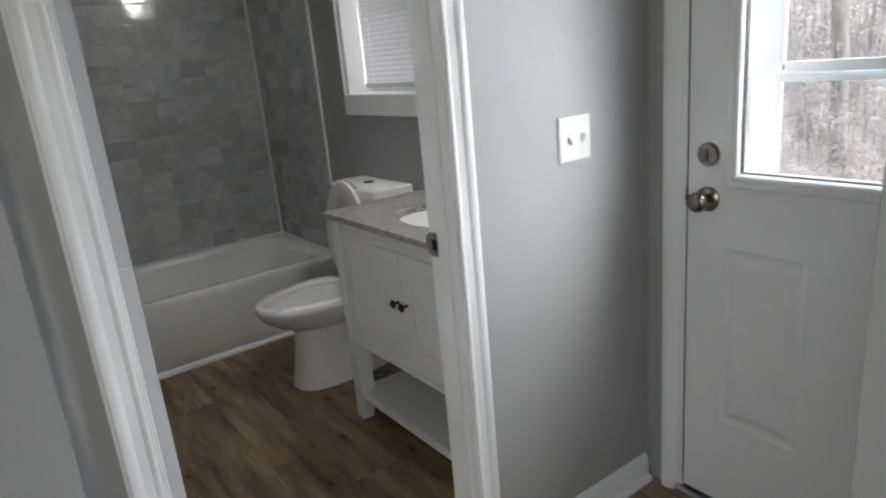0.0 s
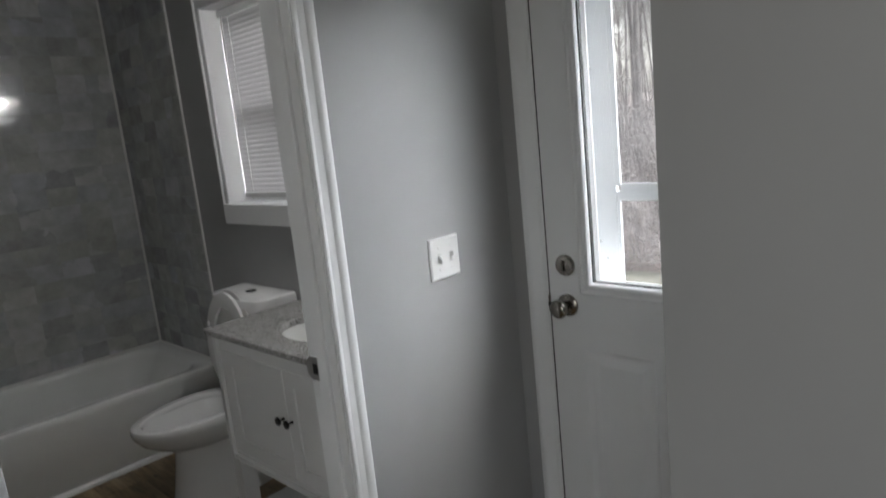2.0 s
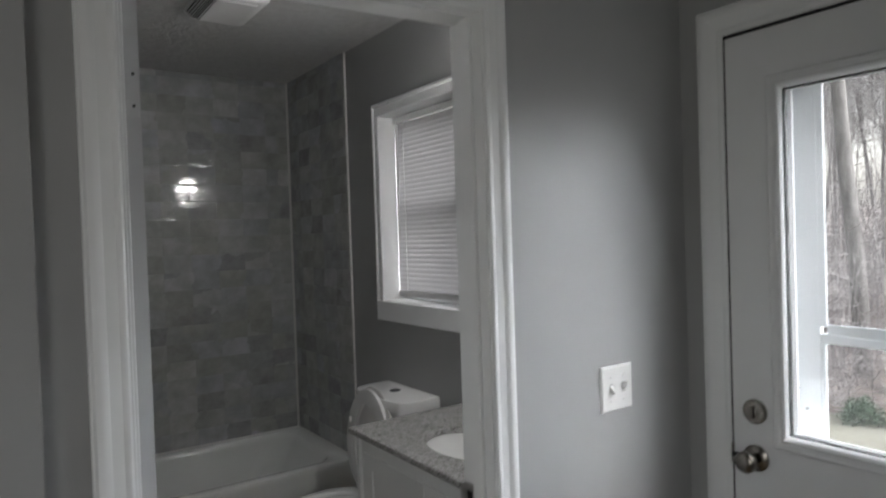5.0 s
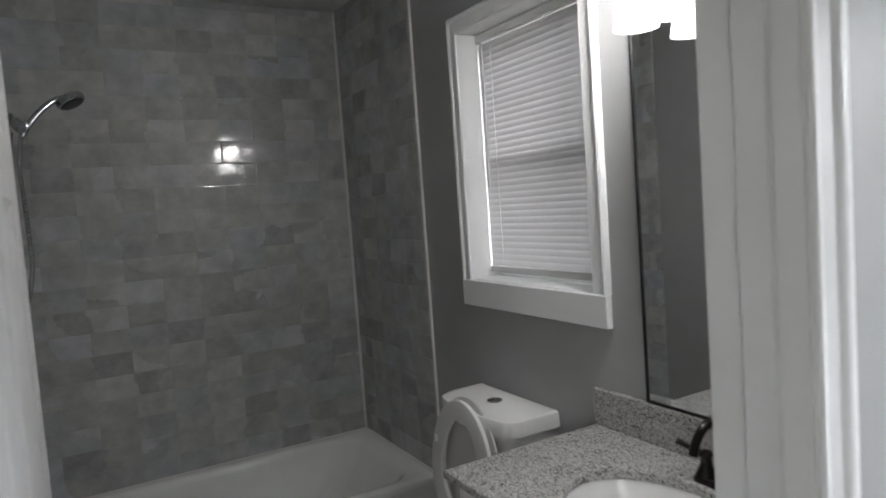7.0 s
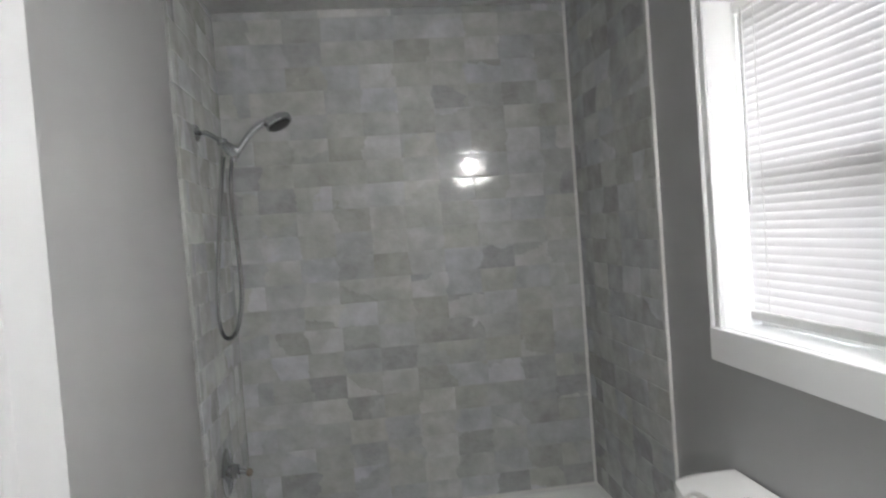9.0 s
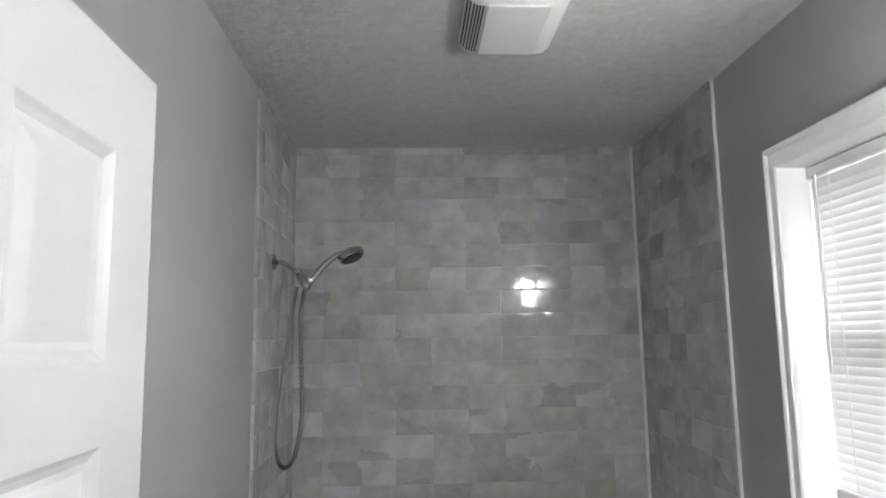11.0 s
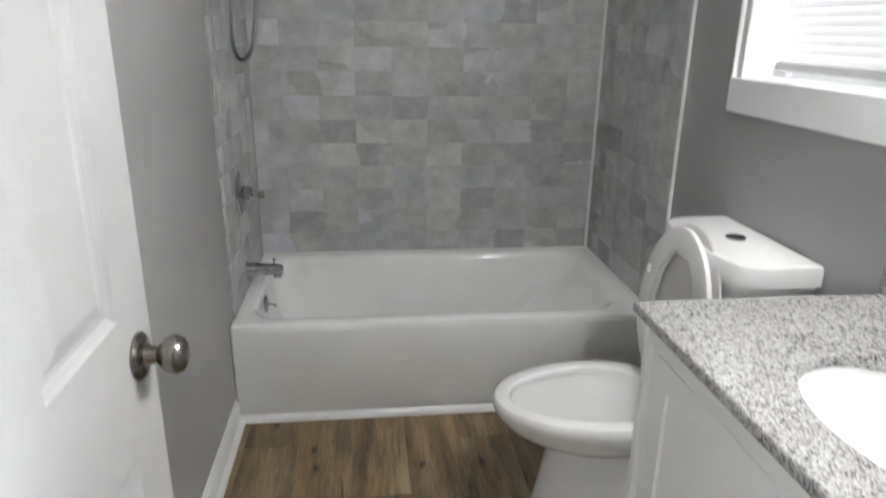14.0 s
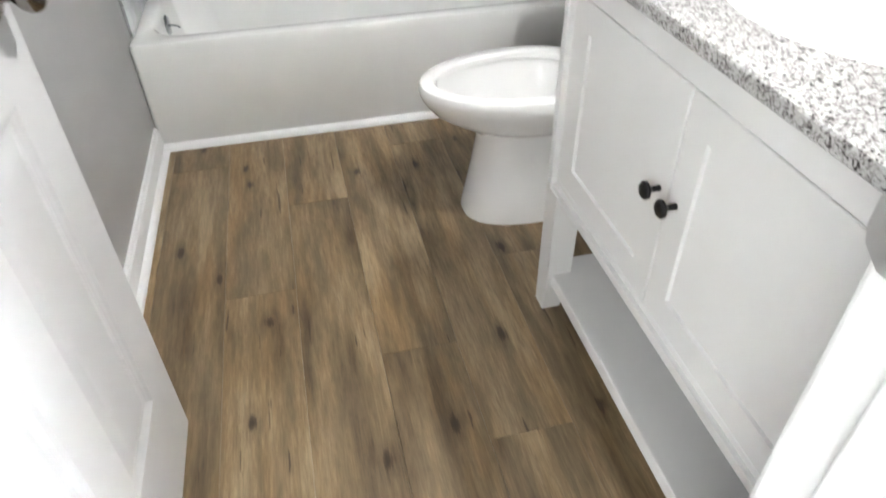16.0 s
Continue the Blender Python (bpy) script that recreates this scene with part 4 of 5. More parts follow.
# ---- vanity ----
def vanity():
    v = thing("vanity_cabinet", (1.3, 1.755, 0), "white two-door bathroom vanity on tapered legs with an open shelf", "vanity")
    xf, xb, y0, y1, zb, zt = 1.052, 1.552, 1.302, 2.18, 0.335, 0.826
    for name, x, y in (("leg", xf, y1), ("leg", xf, y0), ("leg", xb, y1), ("leg", xb, y0)):
        sx = 1 if x == xf else -1
        sy = -1 if y == y1 else 1
        def ring(w, z):
            return [(x, y, z), (x + sx * w, y, z), (x + sx * w, y + sy * w, z), (x, y + sy * w, z)]
        part(name, loft([ring(0.046, 0.0), ring(0.058, 0.12), ring(0.06, zb + 0.01)]), CABINET, v)
    part("side_panel", box(xf + 0.0, xb, y1 - 0.02, y1, zb, zt, 0.002), CABINET, v)
    part("side_panel", box(xf + 0.0, xb, y0, y0 + 0.02, zb, zt, 0.002), CABINET, v)
    part("bottom_panel", box(xf + 0.004, xb, y0 + 0.02, y1 - 0.02, zb + 0.004, zb + 0.022), CABINET, v)
    part("back_panel", box(xb - 0.01, xb, y0 + 0.02, y1 - 0.02, zb, zt), CABINET, v)
    part("top_rail", box(xf + 0.012, xf + 0.032, y0 + 0.02, y1 - 0.02, 0.768, zt, 0.0015), CABINET, v)
    part("bottom_rail", box(xf + 0.013, xf + 0.033, y0 + 0.02, y1 - 0.02, zb, 0.370, 0.0015), CABINET, v)
    part("stile", box(xf + 0.013, xf + 0.033, y0 + 0.02, y0 + 0.034, 0.370, 0.768), CABINET, v)
    part("stile", box(xf + 0.013, xf + 0.033, y1 - 0.034, y1 - 0.02, 0.370, 0.768), CABINET, v)
    part("shelf", box(xf + 0.012, xb, y0 + 0.004, y1 - 0.006, 0.085, 0.12, 0.003), CABINET, v, "open white lower shelf")
    for a, b, ky in ((y0 + 0.035, 1.7535, 1.73), (1.7565, y1 - 0.035, 1.78)):
        bm = bmesh.new()
        z0, z1, xo, xi = 0.372, 0.766, xf + 0.012, xf + 0.024
        loops = [((a + m, b - m), (z0 + m, z1 - m), x) for m, x in ((0.0, xi), (0.0, xo + 0.0015), (0.0015, xo), (0.055, xo), (0.057, xo + 0.0055), (0.062, xo + 0.0055))]
        rings = [[(x, ya, za) for ya, za in ((p[0], q[0]), (p[1], q[0]), (p[1], q[1]), (p[0], q[1]))] for p, q, x in loops]
        dr = part("door", loft(rings), CABINET, v, "recessed-panel cabinet door")
        part("knob", lathe([(0.005, 0), (0.0045, -0.014), (0.008, -0.018), (0.0145, -0.022), (0.015, -0.026), (0.012, -0.029), (0.004, -0.030)], (xo, ky, 0.59), "x", 20), BLACK, dr, "round black knob", True)
    # granite top with an oval cut-out
    c = thing("countertop", (1.3, 1.755, 0.82), "white speckled granite vanity top with backsplash", "countertop")
    X0, X1, Ya, Yb, zu, zo = 1.032, XR - 0.002, Y2 + 0.002, 2.2, 0.827, 0.85
    cx, cyy, ax, ay = 1.275, 1.755, 0.15, 0.205
    n = 64
    hole, rect = [], []
    for k in range(n):
        ang = 2 * math.pi * k / n
        dx, dy = math.cos(ang), math.sin(ang)
        hole.append((cx + ax * dx, cyy + ay * dy))
        s = min(((X1 - cx) / dx if dx > 1e-9 else (X0 - cx) / dx if dx < -1e-9 else 9), ((Yb - cyy) / dy if dy > 1e-9 else (Ya - cyy) / dy if dy < -1e-9 else 9))
        rect.append([cx + s * dx, cyy + s * dy])
    for X, Y in ((X0, Ya), (X0, Yb), (X1, Ya), (X1, Yb)):
        k = min(range(n), key=lambda i: (rect[i][0] - X) ** 2 + (rect[i][1] - Y) ** 2)
        rect[k] = [X, Y]

    def inset(p, m):
        return (min(max(p[0], X0 + m), X1 - m), min(max(p[1], Ya + m), Yb - m))

    rings = [[(*h, zu) for h in hole], [(*inset(p, 0.003), zu) for p in rect], [(*p, zu + 0.003) for p in rect], [(*p, zo - 0.004) for p in rect], [(*inset(p, 0.0015), zo - 0.001) for p in rect], [(*inset(p, 0.005), zo) for p in rect],
             [(cx + (h[0] - cx) * 1.012, cyy + (h[1] - cyy) * 1.012, zo) for h in hole], [(*h, zo - 0.003) for h in hole], [(*h, zu) for h in hole]]
    part("slab", loft(rings, False, False), GRANITE, c)
    part("backsplash", box(X1 - 0.02, X1, Ya, Yb, zo, zo + 0.105, 0.0025), GRANITE, c)
    # sink
    s = thing("sink", (cx, cyy, 0.7), "white oval undermount sink", "sink")
    basin = [oval(cx, cyy, ax + 0.03, ay + 0.03, zu - 0.012, n), oval(cx, cyy, ax + 0.03, ay + 0.03, zu - 0.001, n), oval(cx, cyy, ax + 0.002, ay + 0.002, zu - 0.001, n), oval(cx, cyy, ax - 0.004, ay - 0.004, zu - 0.02, n), oval(cx, cyy, ax - 0.02, ay - 0.025, zu - 0.07, n), oval(cx, cyy, ax - 0.055, ay - 0.07, zu - 0.115, n), oval(cx, cyy, 0.03, 0.035, zu - 0.135, n)]
    part("basin", loft(basin, False, True), PORCELAIN, s, smooth=True)
    part("drain", lathe([(0.024, 0), (0.022, 0.003), (0.008, 0.004)], (cx, cyy, zu - 0.135), "z", 20), BRONZE, s)
    # faucet
    f = thing("faucet", (1.465, 1.712, 0.85), "dark oil-rubbed bronze two-handle faucet", "faucet")
    part("base_plate", loft([rounded(1.438, 1.494, 1.632, 1.792, 0.026, zo), rounded(1.438, 1.494, 1.632, 1.792, 0.026, zo + 0.006), rounded(1.442, 1.490, 1.636, 1.788, 0.023, zo + 0.011)]), BRONZE, f, smooth=True)
    part("spout", tube(bend([(1.466, 1.712, zo + 0.01), (1.466, 1.712, zo + 0.075), (1.458, 1.712, zo + 0.125), (1.43, 1.712, zo + 0.152), (1.395, 1.712, zo + 0.148), (1.368, 1.712, zo + 0.118), (1.362, 1.712, zo + 0.098)], 6), 0.0095, 14), BRONZE, f, smooth=True)
    for sg in (-1, 1):
        y = 1.712 + sg * 0.052
        part("handle", lathe([(0.025, 0.008), (0.023, 0.016), (0.013, 0.036), (0.012, 0.052), (0.016, 0.058), (0.013, 0.066), (0.004, 0.07)], (1.466, y, zo), "z", 20), BRONZE, f, smooth=True)
        part("lever", tube([(1.466, y, zo + 0.06), (1.462, y + sg * 0.03, zo + 0.063), (1.456, y + sg * 0.07, zo + 0.073)], 0.006, 10, radii=[0.007, 0.0055, 0.007]), BRONZE, f, smooth=True)
    # mirror
    m = thing("wall_mirror", (XR, 1.755, 0.96), "tall frameless-look mirror with a thin black edge over the vanity", "mirror")
    ya, yb, za, zbb, xm = 1.505, 2.004, 0.957, 1.93, XR
    part("mirror_glass", box(xm - 0.014, xm - 0.002, ya + 0.006, yb - 0.006, za + 0.006, zbb - 0.006), MIRROR, m)
    for a in ((ya, ya + 0.006, za, zbb), (yb - 0.006, yb, za, zbb), (ya + 0.006, yb - 0.006, za, za + 0.006), (ya + 0.006, yb - 0.006, zbb - 0.006, zbb)):
        part("edge", box(xm - 0.018, xm - 0.001, *a, 0.001), BLACK, m)
    # light over the mirror
    l = thing("vanity_light", (XR, 1.755, 2.03), "three-shade vanity wall light with lit frosted glass", "wall light")
    part("back_plate", box(XR - 0.022, XR - 0.001, 1.63, 1.94, 2.12, 2.19, 0.006), NICKEL, l)
    for y in (1.676, 1.783, 1.89):
        part("arm", tube(bend([(XR - 0.02, y, 2.155), (XR - 0.07, y, 2.163), (XR - 0.105, y, 2.145), (XR - 0.11, y, 2.11)]), 0.008, 10), NICKEL, l, smooth=True)
        part("socket", lathe([(0.012, 0.0), (0.022, -0.006), (0.024, -0.03), (0.02, -0.034)], (XR - 0.11, y, 2.12), "z", 18), NICKEL, l, smooth=True)
        part("shade", lathe([(0.024, 0), (0.033, -0.03), (0.041, -0.11), (0.048, -0.195), (0.052, -0.216), (0.049, -0.216), (0.038, -0.11), (0.030, -0.032), (0.02, -0.006)], (XR - 0.11, y, 2.094), "z", 28, False, False), LAMPGLASS, l, "glowing frosted bell shade", True)
        part("bulb_base", lathe([(0.012, 0), (0.014, -0.02), (0.022, -0.032), (0.026, -0.038)], (XR - 0.11, y, 2.09), "z", 20, True, False), PLASTIC, l, "white plastic bulb collar", True)
        part("bulb", lathe([(0.026, -0.038), (0.026, -0.058), (0.0245, -0.068), (0.019, -0.078), (0.011, -0.083), (0.003, -0.085)], (XR - 0.11, y, 2.09), "z", 20, False), BULB, l, "bright lamp bulb", True)


BULB = mat("lit_bulb", (0.9, 0.9, 0.9), 0.4, Emission_Color=(1.0, 0.984, 0.975, 1), Emission_Strength=LAMP * 7.7)
vanity()


# ---- small fixtures ----
def switch_plate():
    s = thing("light_switch", (1.26, Y1, 1.135), "white double toggle switch plate on the grey wall", "light switch")
    x0, x1, z0, z1, yf = 1.204, 1.318, 1.077, 1.191, Y1
    part("plate", loft([[(x, yf, z) for x, z in ((x0, z0), (x1, z0), (x1, z1), (x0, z1))], [(x, yf - 0.003, z) for x, z in ((x0, z0), (x1, z0), (x1, z1), (x0, z1))], [(x, yf - 0.0065, z) for x, z in ((x0 + 0.005, z0 + 0.005), (x1 - 0.005, z0 + 0.005), (x1 - 0.005, z1 - 0.005), (x0 + 0.005, z1 - 0.005))]]), PLASTIC, s)
    for x, up in ((1.238, -1), (1.284, 1)):
        # flat grey patch paints the shade inside the slot
        part("toggle_slot", box(x - 0.006, x + 0.006, yf - 0.0068, yf - 0.0062, 1.122, 1.147), LIDGREY, s)
        part("toggle", loft([[(x + a, yf - 0.006, 1.1345 + b) for a, b in ((-0.0045, -0.009), (0.0045, -0.009), (0.0045, 0.009), (-0.0045, 0.009))], [(x + a, yf - 0.019, 1.1345 + b + up * 0.009) for a, b in ((-0.003, -0.004), (0.003, -0.004), (0.003, 0.004), (-0.003, 0.004))]]), PLASTIC, s)
        for z in (1.104, 1.164):
            part("screw", lathe([(0.003, 0), (0.0025, -0.001), (0.0008, -0.0013)], (x, yf - 0.0065, z), "y", 10), PLASTIC, s)


switch_plate()


def exhaust_fan():
    f = thing("exhaust_fan", (0.82, 2.735, TOP), "white plastic ceiling exhaust fan cover", "exhaust fan")
    x0, x1, y0, y1 = 0.695, 0.955, 2.58, 2.9
    def ring(mx, my, z):
        return rounded(x0 + mx, x1 - mx, y0 + my, y1 - my, 0.012, z, 4)
    part("cover", loft([ring(0, 0, TOP - 0.001), ring(0.001, 0.0, TOP - 0.014), ring(0.006, 0.003, TOP - 0.022), ring(0.02, 0.008, TOP - 0.036), ring(0.045, 0.016, TOP - 0.042)]), PLASTIC, f, smooth=True)
    part("centre_panel", box(x0 + 0.05, x1 - 0.05, y0 + 0.025, y1 - 0.025, TOP - 0.047, TOP - 0.041, 0.003), PLASTIC, f)
    # dark bars on the closed cover paint the shade within its slots
    for k in range(6):
        u = 0.004 + k * 0.0075
        x = x0 + u
        z = TOP - (0.014 + 1.6 * u if u < 0.006 else 0.0155 + u if u < 0.02 else 0.0312 + 0.24 * u)
        part("slot", box(x - 0.002, x + 0.002, y0 + 0.035, y1 - 0.035, z - 0.002, z + 0.004, 0.0008), VENT, f)


exhaust_fan()

edge = thing("tile_edge_strip", (XR, 3.165, 0.36), "white metal strip at the end of the wall tiles", "trim", kind="structure")
part("strip", box(XR - 0.0105, XR, 3.162, 3.168, 0.37, TOP, 0.0015), CAULK, edge)
corner = thing("tile_corner_seal", (XR, YB, 0.36), "white sealant in the tiled corners", "trim", kind="structure")
part("bead", prism([(0, 0), (0.013, 0), (0.008, 0.007), (0, 0.012)], (XR - 0.0095, YB - 0.0095, 0.37), (XR - 0.0095, YB - 0.0095, TOP), (-1, 0, 0), (0, -1, 0)), CAULK, corner)
part("bead", prism([(0, 0), (0.012, 0), (0.007, 0.006), (0, 0.011)], (XL + 0.008, YB - 0.008, 0.368), (XR - 0.008, YB - 0.008, 0.368), (0, -1, 0), (0, 0, 1)), CAULK, corner)
part("bead", prism([(0, 0), (0.012, 0), (0.007, 0.006), (0, 0.011)], (XR - 0.008, 3.17, 0.368), (XR - 0.008, YB - 0.008, 0.368), (-1, 0, 0), (0, 0, 1)), CAULK, corner)

# ---- outdoors ----
def outdoors():
    rnd_ = random.Random(7)
    bm = bmesh.new()
    n = 60
    grid = {}
    for i in range(n + 1):
        for j in range(n + 1):
            x = -60 + 260 * (i / n) ** 1.0
            y = -130 + 260 * j / n
            z = -0.5 - 0.75 * min(1, max(0, (x - 2) / 5)) + (0.012 * max(0, x - 16)) + 0.15 * noise.noise((x * 0.06, y * 0.06, 0)) * min(1, max(0, (x - 4) / 10))
            grid[i, j] = bm.verts.new((x, y, z))
    for i in range(n):
        for j in range(n):
            bm.faces.new((grid[i, j], grid[i + 1, j], grid[i + 1, j + 1], grid[i, j + 1]))
    setting("ground", bm, GRASS, "pale dormant lawn running to bare woods", "ground", True)
    bm = bmesh.new()
    grid = {}
    for i in range(41):
        for j in range(41):
            x = 9.3 + 150 * (i / 40) ** 1.6 + 0.5 * math.sin(j * 1.3)
            y = -90 + 180 * j / 40
            z = -1.25 + (0.012 * max(0, x - 16)) + 0.15 * noise.noise((x * 0.06, y * 0.06, 0)) + 0.04 + 0.03 * max(0, x - 14) - (0.3 if i == 0 else 0)
            grid[i, j] = bm.verts.new((x, y, z))
    for i in range(40):
        for j in range(40):
            bm.faces.new((grid[i, j], grid[i + 1, j], grid[i + 1, j + 1], grid[i, j + 1]))
    setting("woodland_ground", bm, LITTER, "brown leaf litter rising under the trees", "ground", True)

    def floor_at(x, y):
        return -1.2 + 0.012 * max(0, x - 16) + 0.03 * max(0, x - 14) - 0.15

    def limb(verts, faces, p, d, length, r, depth):
        steps = 4 if depth else 7
        ring_n = 4 if r < 0.03 else 6
        prev = None
        q = Vector(p)
        dd = Vector(d).normalized()
        for s in range(steps + 1):
            rr = r * (1 - 0.75 * s / steps) + 0.003
            u = dd.cross(Vector((0.3, 0.5, 0.81))).normalized()
            w = dd.cross(u)
            start = len(verts)
            for k in range(ring_n):
                a = 2 * math.pi * k / ring_n
                verts.append(tuple(q + rr * (math.cos(a) * u + math.sin(a) * w)))
            if prev is not None:
                for k in range(ring_n):
                    faces.append((prev + k, prev + (k + 1) % ring_n, start + (k + 1) % ring_n, start + k))
            prev = start
            if depth < 3 and s > (2 if depth == 0 else 0):
                for _ in range(4 if depth == 0 else 2):
                    az = rnd_.uniform(0, 2 * math.pi)
                    side = (math.cos(az) * u + math.sin(az) * w)
                    nd = (dd * rnd_.uniform(0.35, 0.9) + side * rnd_.uniform(0.6, 1.0) + Vector((0, 0, 0.25))).normalized()
                    limb(verts, faces, q, nd, length * rnd_.uniform(0.22, 0.42) * (1.3 if depth else 1.0), rr * 0.42, depth + 1)
            q = q + dd * (length / steps)
            dd = (dd + Vector((rnd_.uniform(-1, 1), rnd_.uniform(-1, 1), rnd_.uniform(-0.3, 0.6))) * (0.05 if depth == 0 else 0.22)).normalized()

    def tree_mesh(h, r, bark):
        verts, faces = [], []
        limb(verts, faces, (0, 0, -0.3), (rnd_.uniform(-0.05, 0.05), rnd_.uniform(-0.05, 0.05), 1), h, r, 0)
        me = bpy.data.meshes.new("bare_tree")
        me.from_pydata(verts, [], faces)
        me.materials.append(bark)
        for p in me.polygons:
            p.use_smooth = True
        return me

    kinds = [tree_mesh(h, r, HAZEBARK) for h, r in ((15, 0.10), (18, 0.13), (12, 0.045), (16, 0.06), (13, 0.04))]
    for k in range(140):
        x = 16 + 50 * rnd_.random() ** 0.8
        slope = rnd_.uniform(0.05, 0.8)
        y = x * slope + rnd_.uniform(-2, 2)
        t = new("bare_tree", kinds[k % len(kinds)])
        t.matrix_world = Matrix.Translation((x, y, floor_at(x, y))) @ Matrix.Rotation(rnd_.uniform(0, 6.28), 4, "Z") @ Matrix.Scale(rnd_.uniform(0.75, 1.2), 4)
        tagged(t, "tall bare grey-brown winter tree in the woods", "tree", "trees behind the house")
    # one thick trunk at the lawn's edge
    t = new("bare_tree", tree_mesh(16, 0.17, BARK))
    t.matrix_world = Matrix.Translation((12.6, 5.35, floor_at(12.6, 5.35)))
    tagged(t, "thick grey-brown winter tree with bare side branches", "tree", "trees behind the house")
    # saplings, brambles and twigs under the trees
    verts, faces = [], []

    def twig(p, q, r0, r1):
        p, q = Vector(p), Vector(q)
        d = (q - p).normalized()
        u = d.cross(Vector((0.31, 0.52, 0.79))).normalized()
        w = d.cross(u)
        s0 = len(verts)
        for c, r in ((p, r0), (q, r1)):
            for k in range(3):
                a = 2.094 * k
                verts.append(tuple(c + r * (math.cos(a) * u + math.sin(a) * w)))
        for k in range(3):
            faces.append((s0 + k, s0 + (k + 1) % 3, s0 + 3 + (k + 1) % 3, s0 + 3 + k))

    for k in range(1500):
        x = 9.9 + 40 * rnd_.random() ** 1.2
        y = x * rnd_.uniform(0.1, 0.72) + rnd_.uniform(-1.5, 1.5)
        p = Vector((x, y, floor_at(x, y)))
        h = rnd_.choice((0.8, 1.2, 1.8, 2.6, 3.6, 5.0)) * rnd_.uniform(0.7, 1.3)
        h = min(h, 0.5 + (x - 9.9) * 1.2)
        r = 0.004 + 0.0042 * h * rnd_.uniform(0.6, 1.2)
        d = Vector((rnd_.gauss(0, 0.12), rnd_.gauss(0, 0.12), 1)).normalized()
        n_seg = 4
        for s in range(n_seg):
            q = p + d * (h / n_seg)
            twig(p, q, r * (1 - 0.8 * s / n_seg), r * (1 - 0.8 * (s + 1) / n_seg))
            for _ in range(4):
                m = p.lerp(q, rnd_.random())
                b = Vector((rnd_.gauss(0, 1), rnd_.gauss(0, 1), rnd_.uniform(-0.1, 0.9))).normalized()
                e = m + b * rnd_.uniform(0.12, 0.3) * (0.6 + 0.4 * h)
                twig(m, e, r * 0.45, 0.003)
                for _ in range(2):
                    m2 = m.lerp(e, rnd_.uniform(0.3, 1.0))
                    b2 = (b + Vector((rnd_.gauss(0, 0.7), rnd_.gauss(0, 0.7), rnd_.gauss(0.1, 0.5)))).normalized()
                    twig(m2, m2 + b2 * rnd_.uniform(0.1, 0.45), 0.0045, 0.002)
            p = q
            d = (d + Vector((rnd_.gauss(0, 0.12), rnd_.gauss(0, 0.12), 0))).normalized()
    me = bpy.data.meshes.new("undergrowth")
    me.from_pydata(verts, [], faces)
    me.materials.append(TWIG)
    tagged(new("undergrowth", me), "thicket of bare saplings and brambles under the winter trees", "undergrowth", kind="stuff")
    # evergreen shrubs at the edge of the lawn
    for x, y, s in ((9.75, 4.2, 0.25), (9.95, 3.5, 0.3)):
        b = thing("evergreen_shrub", (x, y, -1.25), "low dark green shrub at the edge of the lawn", "shrub")
        bm = bmesh.new()
        for _ in range(1500):
            a, e = rnd_.uniform(0, 6.28), rnd_.uniform(0, 1.5)
            rr = s * rnd_.uniform(0.3, 1.0) ** 0.6 * (1 + 0.18 * math.sin(3 * a) * math.cos(2 * e))
            p = Vector((x + rr * math.cos(a) * math.cos(e) * 1.2, y + rr * math.sin(a) * math.cos(e) * 1.2, -1.2 + rr * math.sin(e) * 1.25))
            d = Vector((rnd_.uniform(-1, 1), rnd_.uniform(-1, 1), rnd_.uniform(-0.4, 1))).normalized() * 0.03
            w = d.cross(Vector((rnd_.uniform(-1, 1), rnd_.uniform(-1, 1), rnd_.uniform(-1, 1)))).normalized() * 0.009
            bm.faces.new([bm.verts.new(q) for q in (p - d, p + w, p + d, p - w)])
        part("foliage", bm, LEAF, b)
        part("stem", tube([(x, y, -1.4), (x + 0.03, y, -1.15), (x, y + 0.04, -0.95)], 0.03, 8), BARK, b)
    setting("roof", box(-2, 1.9, -4, 6, 2.72, 2.8), SHINGLE, "dark shingled roof over the house", "roof")


outdoors()

# ---- wall tiles ----
tile_meshes = {}


def tile_mesh(w, h):
    key = (round(w, 3), round(h, 3))
    if key not in tile_meshes:
        a, b, t = w / 2, h / 2, 0.008
        ring = lambda m, z: [(-a + m, -b + m, z), (a - m, -b + m, z), (a - m, b - m, z), (-a + m, b - m, z)]
        # a low cushioned edge all round
        w_, r_ = 0.0062, 0.032
        cushion = [ring(m, t - (w_ - m) ** 2 / (2 * r_)) for m in (0.0003, 0.0018, 0.0033, 0.0048, 0.0062)]
        bm = loft([ring(0, 0), ring(0, t - 0.0013), ring(0.0001, t - 0.0009)] + cushion, False, True)
        bmesh.ops.recalc_face_normals(bm, faces=bm.faces)
        me = bpy.data.meshes.new("tile")
        bm.to_mesh(me)
        bm.free()
        me.materials.append(TILE)
        for f in me.polygons:
            f.use_smooth = True
        tile_meshes[key] = me
    return tile_meshes[key]


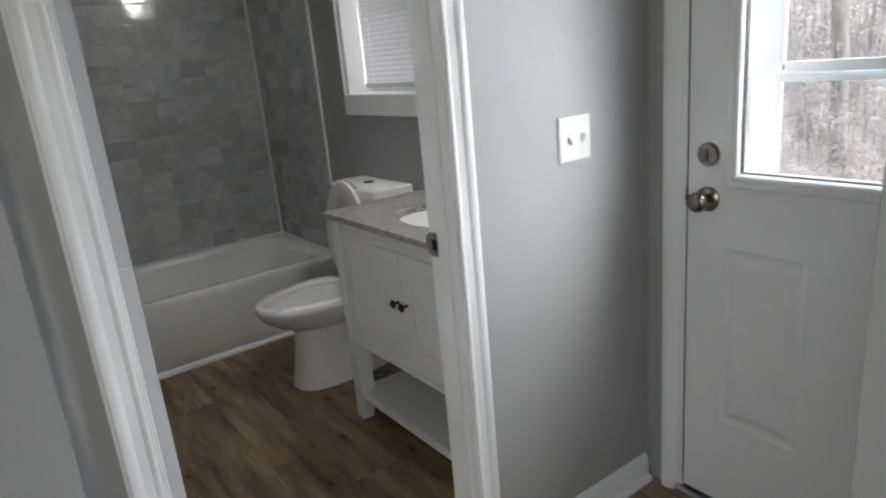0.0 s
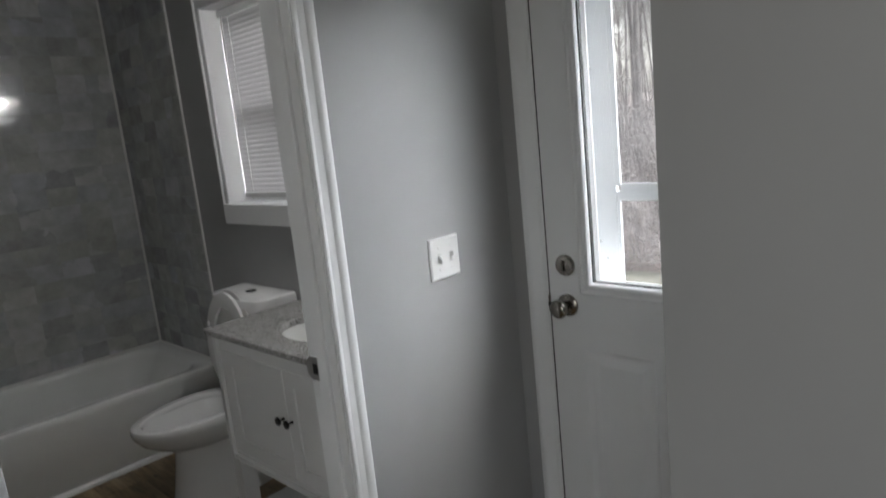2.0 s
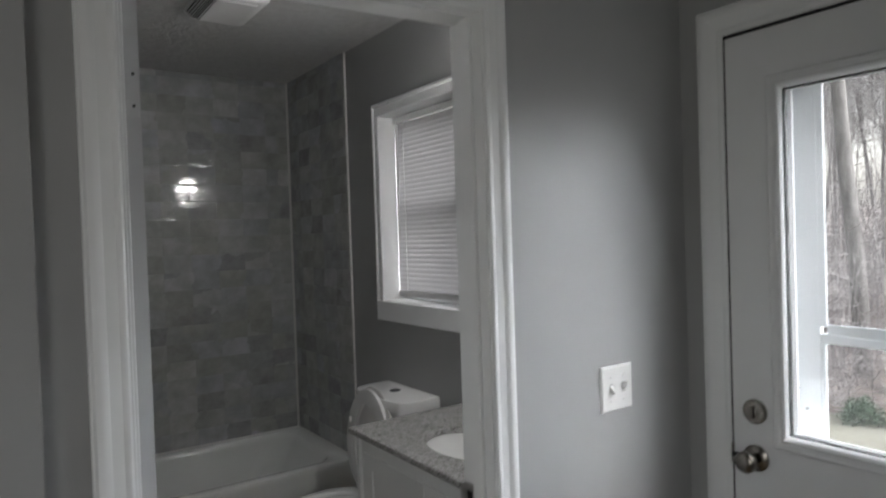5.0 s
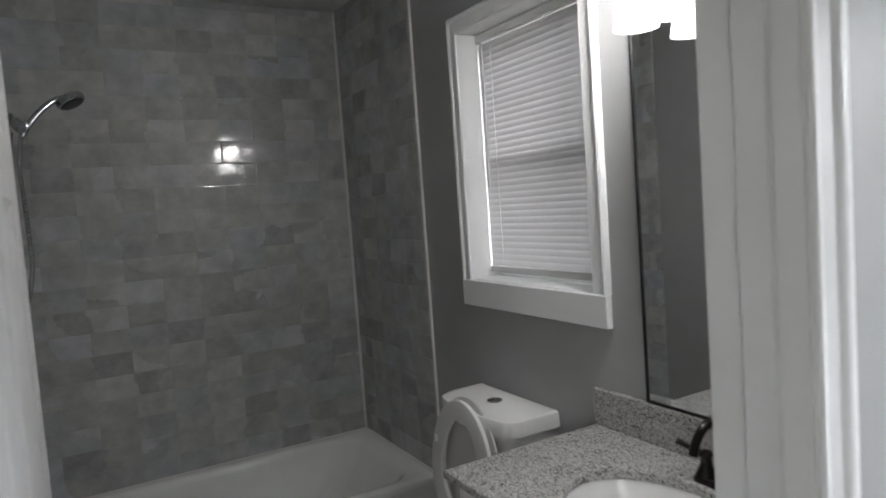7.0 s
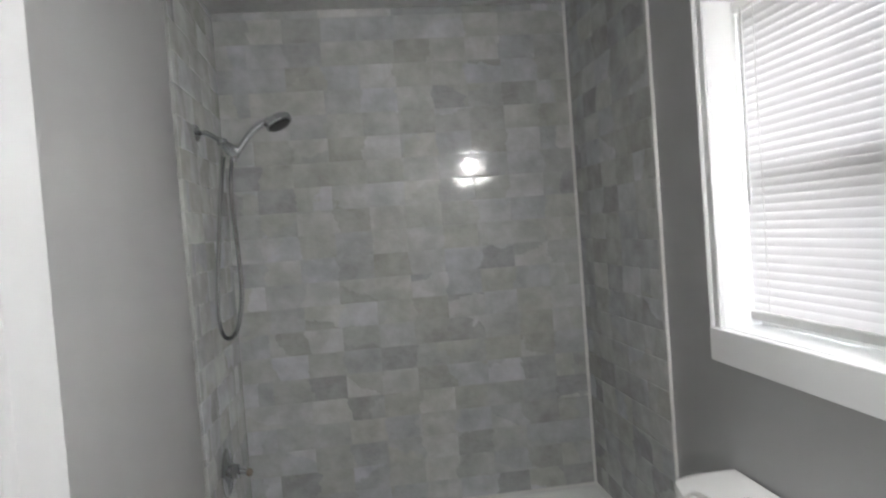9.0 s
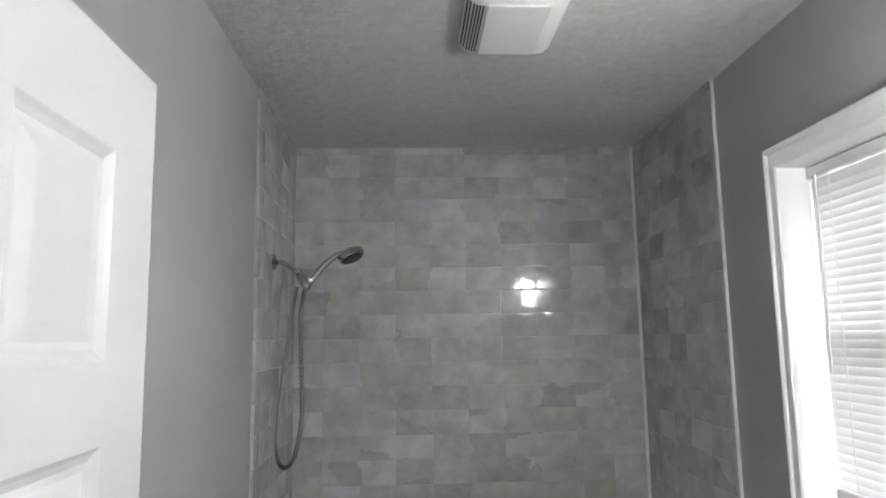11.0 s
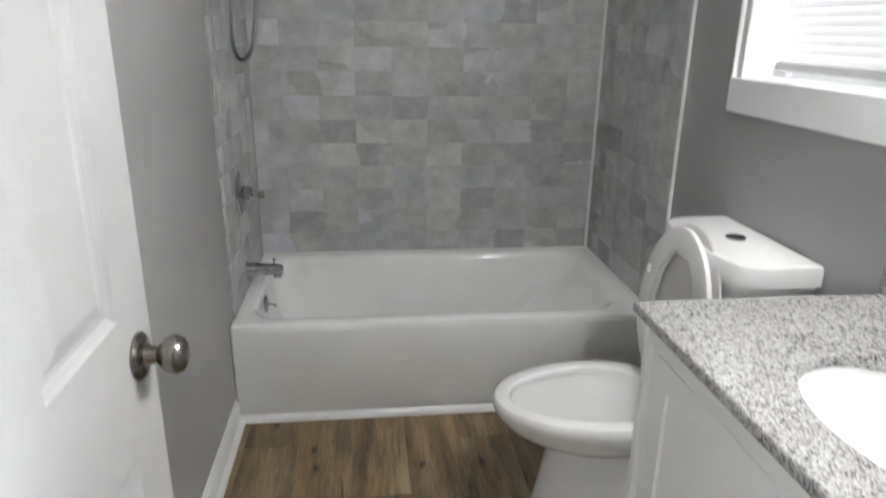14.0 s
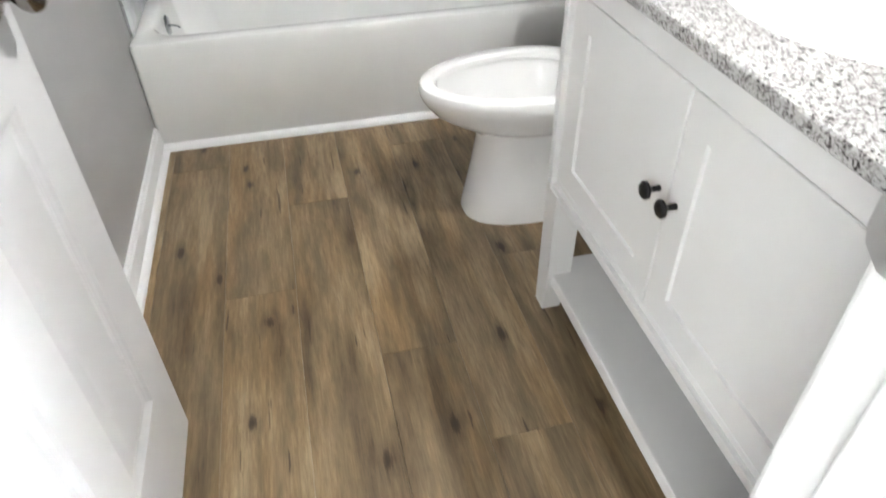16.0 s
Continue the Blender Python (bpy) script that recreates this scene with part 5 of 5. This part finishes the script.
def tile_wall(name, label, to_world, length, z0, z1, grout_box, phase):
    """Running-bond tiles 0.305 x 0.1 m; to_world(s, z) gives the matrix of a tile's middle on the wall."""
    bed = setting(name, grout_box, GROUT, label, "tiles")
    g = 0.0007
    row, z = 0, z0
    jog = random.Random(3)
    while z < z1 - 0.01:
        h = min(0.1, z1 - z)
        s = -0.305 * (0.5 if (row + phase) % 2 else 0.0)
        while s < length - 0.006:
            a, b = max(s, 0.0), min(s + 0.305, length)
            if b - a > 0.03:
                t = new("tile", tile_mesh(b - a - g, h - g))
                t.matrix_world = to_world((a + b) / 2, z + h / 2) @ Euler((jog.gauss(0, 0.0013), jog.gauss(0, 0.0012), 0)).to_matrix().to_4x4()
                t.parent = bed
            s += 0.305
        z += 0.1
        row += 1


def facing(place, right, out):
    r, o = Vector(right), Vector(out)
    u = o.cross(r)
    return Matrix(((r.x, u.x, o.x, place[0]), (r.y, u.y, o.y, place[1]), (r.z, u.z, o.z, place[2]), (0, 0, 0, 1)))


tile_wall("tiled_wall_north", "glossy grey marble-look brick tiles behind the tub", lambda s, z: facing((XR - 0.006 - s, YB - 0.003, z), (-1, 0, 0), (0, -1, 0)), XR - XL - 0.012, 0.367, TOP, box(XL + 0.001, XR - 0.001, YB - 0.0099, YB, 0.366, TOP - 0.001), 0)
tile_wall("tiled_wall_east", "glossy grey marble-look brick tiles on the tub's window-side end", lambda s, z: facing((XR - 0.003, YB - 0.012 - s, z), (0, 1, 0), (-1, 0, 0)), 0.778, 0.367, TOP, box(XR - 0.0099, XR, 3.17, YB - 0.0102, 0.366, TOP - 0.001), 1)
tile_wall("tiled_wall_west", "glossy grey marble-look brick tiles on the tub's plumbing end", lambda s, z: facing((XL + 0.003, YB - 0.012 - s, z), (0, -1, 0), (1, 0, 0)), 0.69, 0.367, TOP, box(XL, XL + 0.0099, 3.257, YB - 0.0102, 0.366, TOP - 0.001), 1)

# ---- floor planks, laid along the room ----
plank_meshes = {}


def plank_mesh(w, l):
    key = (round(w, 3), round(l, 3))
    if key not in plank_meshes:
        a, b, e = w / 2, l / 2, 0.0007
        bm = loft([[(-a, -b, -0.008), (a, -b, -0.008), (a, b, -0.008), (-a, b, -0.008)], [(-a, -b, -e * 0.6), (a, -b, -e * 0.6), (a, b, -e * 0.6), (-a, b, -e * 0.6)], [(-a + e, -b + e, 0), (a - e, -b + e, 0), (a - e, b - e, 0), (-a + e, b - e, 0)]], False, True)
        bmesh.ops.recalc_face_normals(bm, faces=bm.faces)
        me = bpy.data.meshes.new("plank")
        bm.to_mesh(me)
        bm.free()
        me.materials.append(WOOD)
        plank_meshes[key] = me
    return plank_meshes[key]


W, L = 0.18, 1.22
for i in range(15):
    x0 = -1.0 + 0.0 + i * W + 0.02
    x1 = min(x0 + W, XR + 0.01)
    far = 3.25 if x1 > 0.05 else Y1 + 0.05
    if x1 - x0 < 0.02:
        continue
    shift = (2.744, 2.08, 3.02, 2.36)[i % 4]
    y = shift - 5 * L
    while y < far:
        a, b = max(y, -2.0), min(y + L, far)
        if b - a > 0.05:
            p = new("plank", plank_mesh(x1 - x0 - 0.0006, b - a - 0.0006))
            p.location = ((x0 + x1) / 2, (a + b) / 2, 0)
            p.parent = floor
        y += L
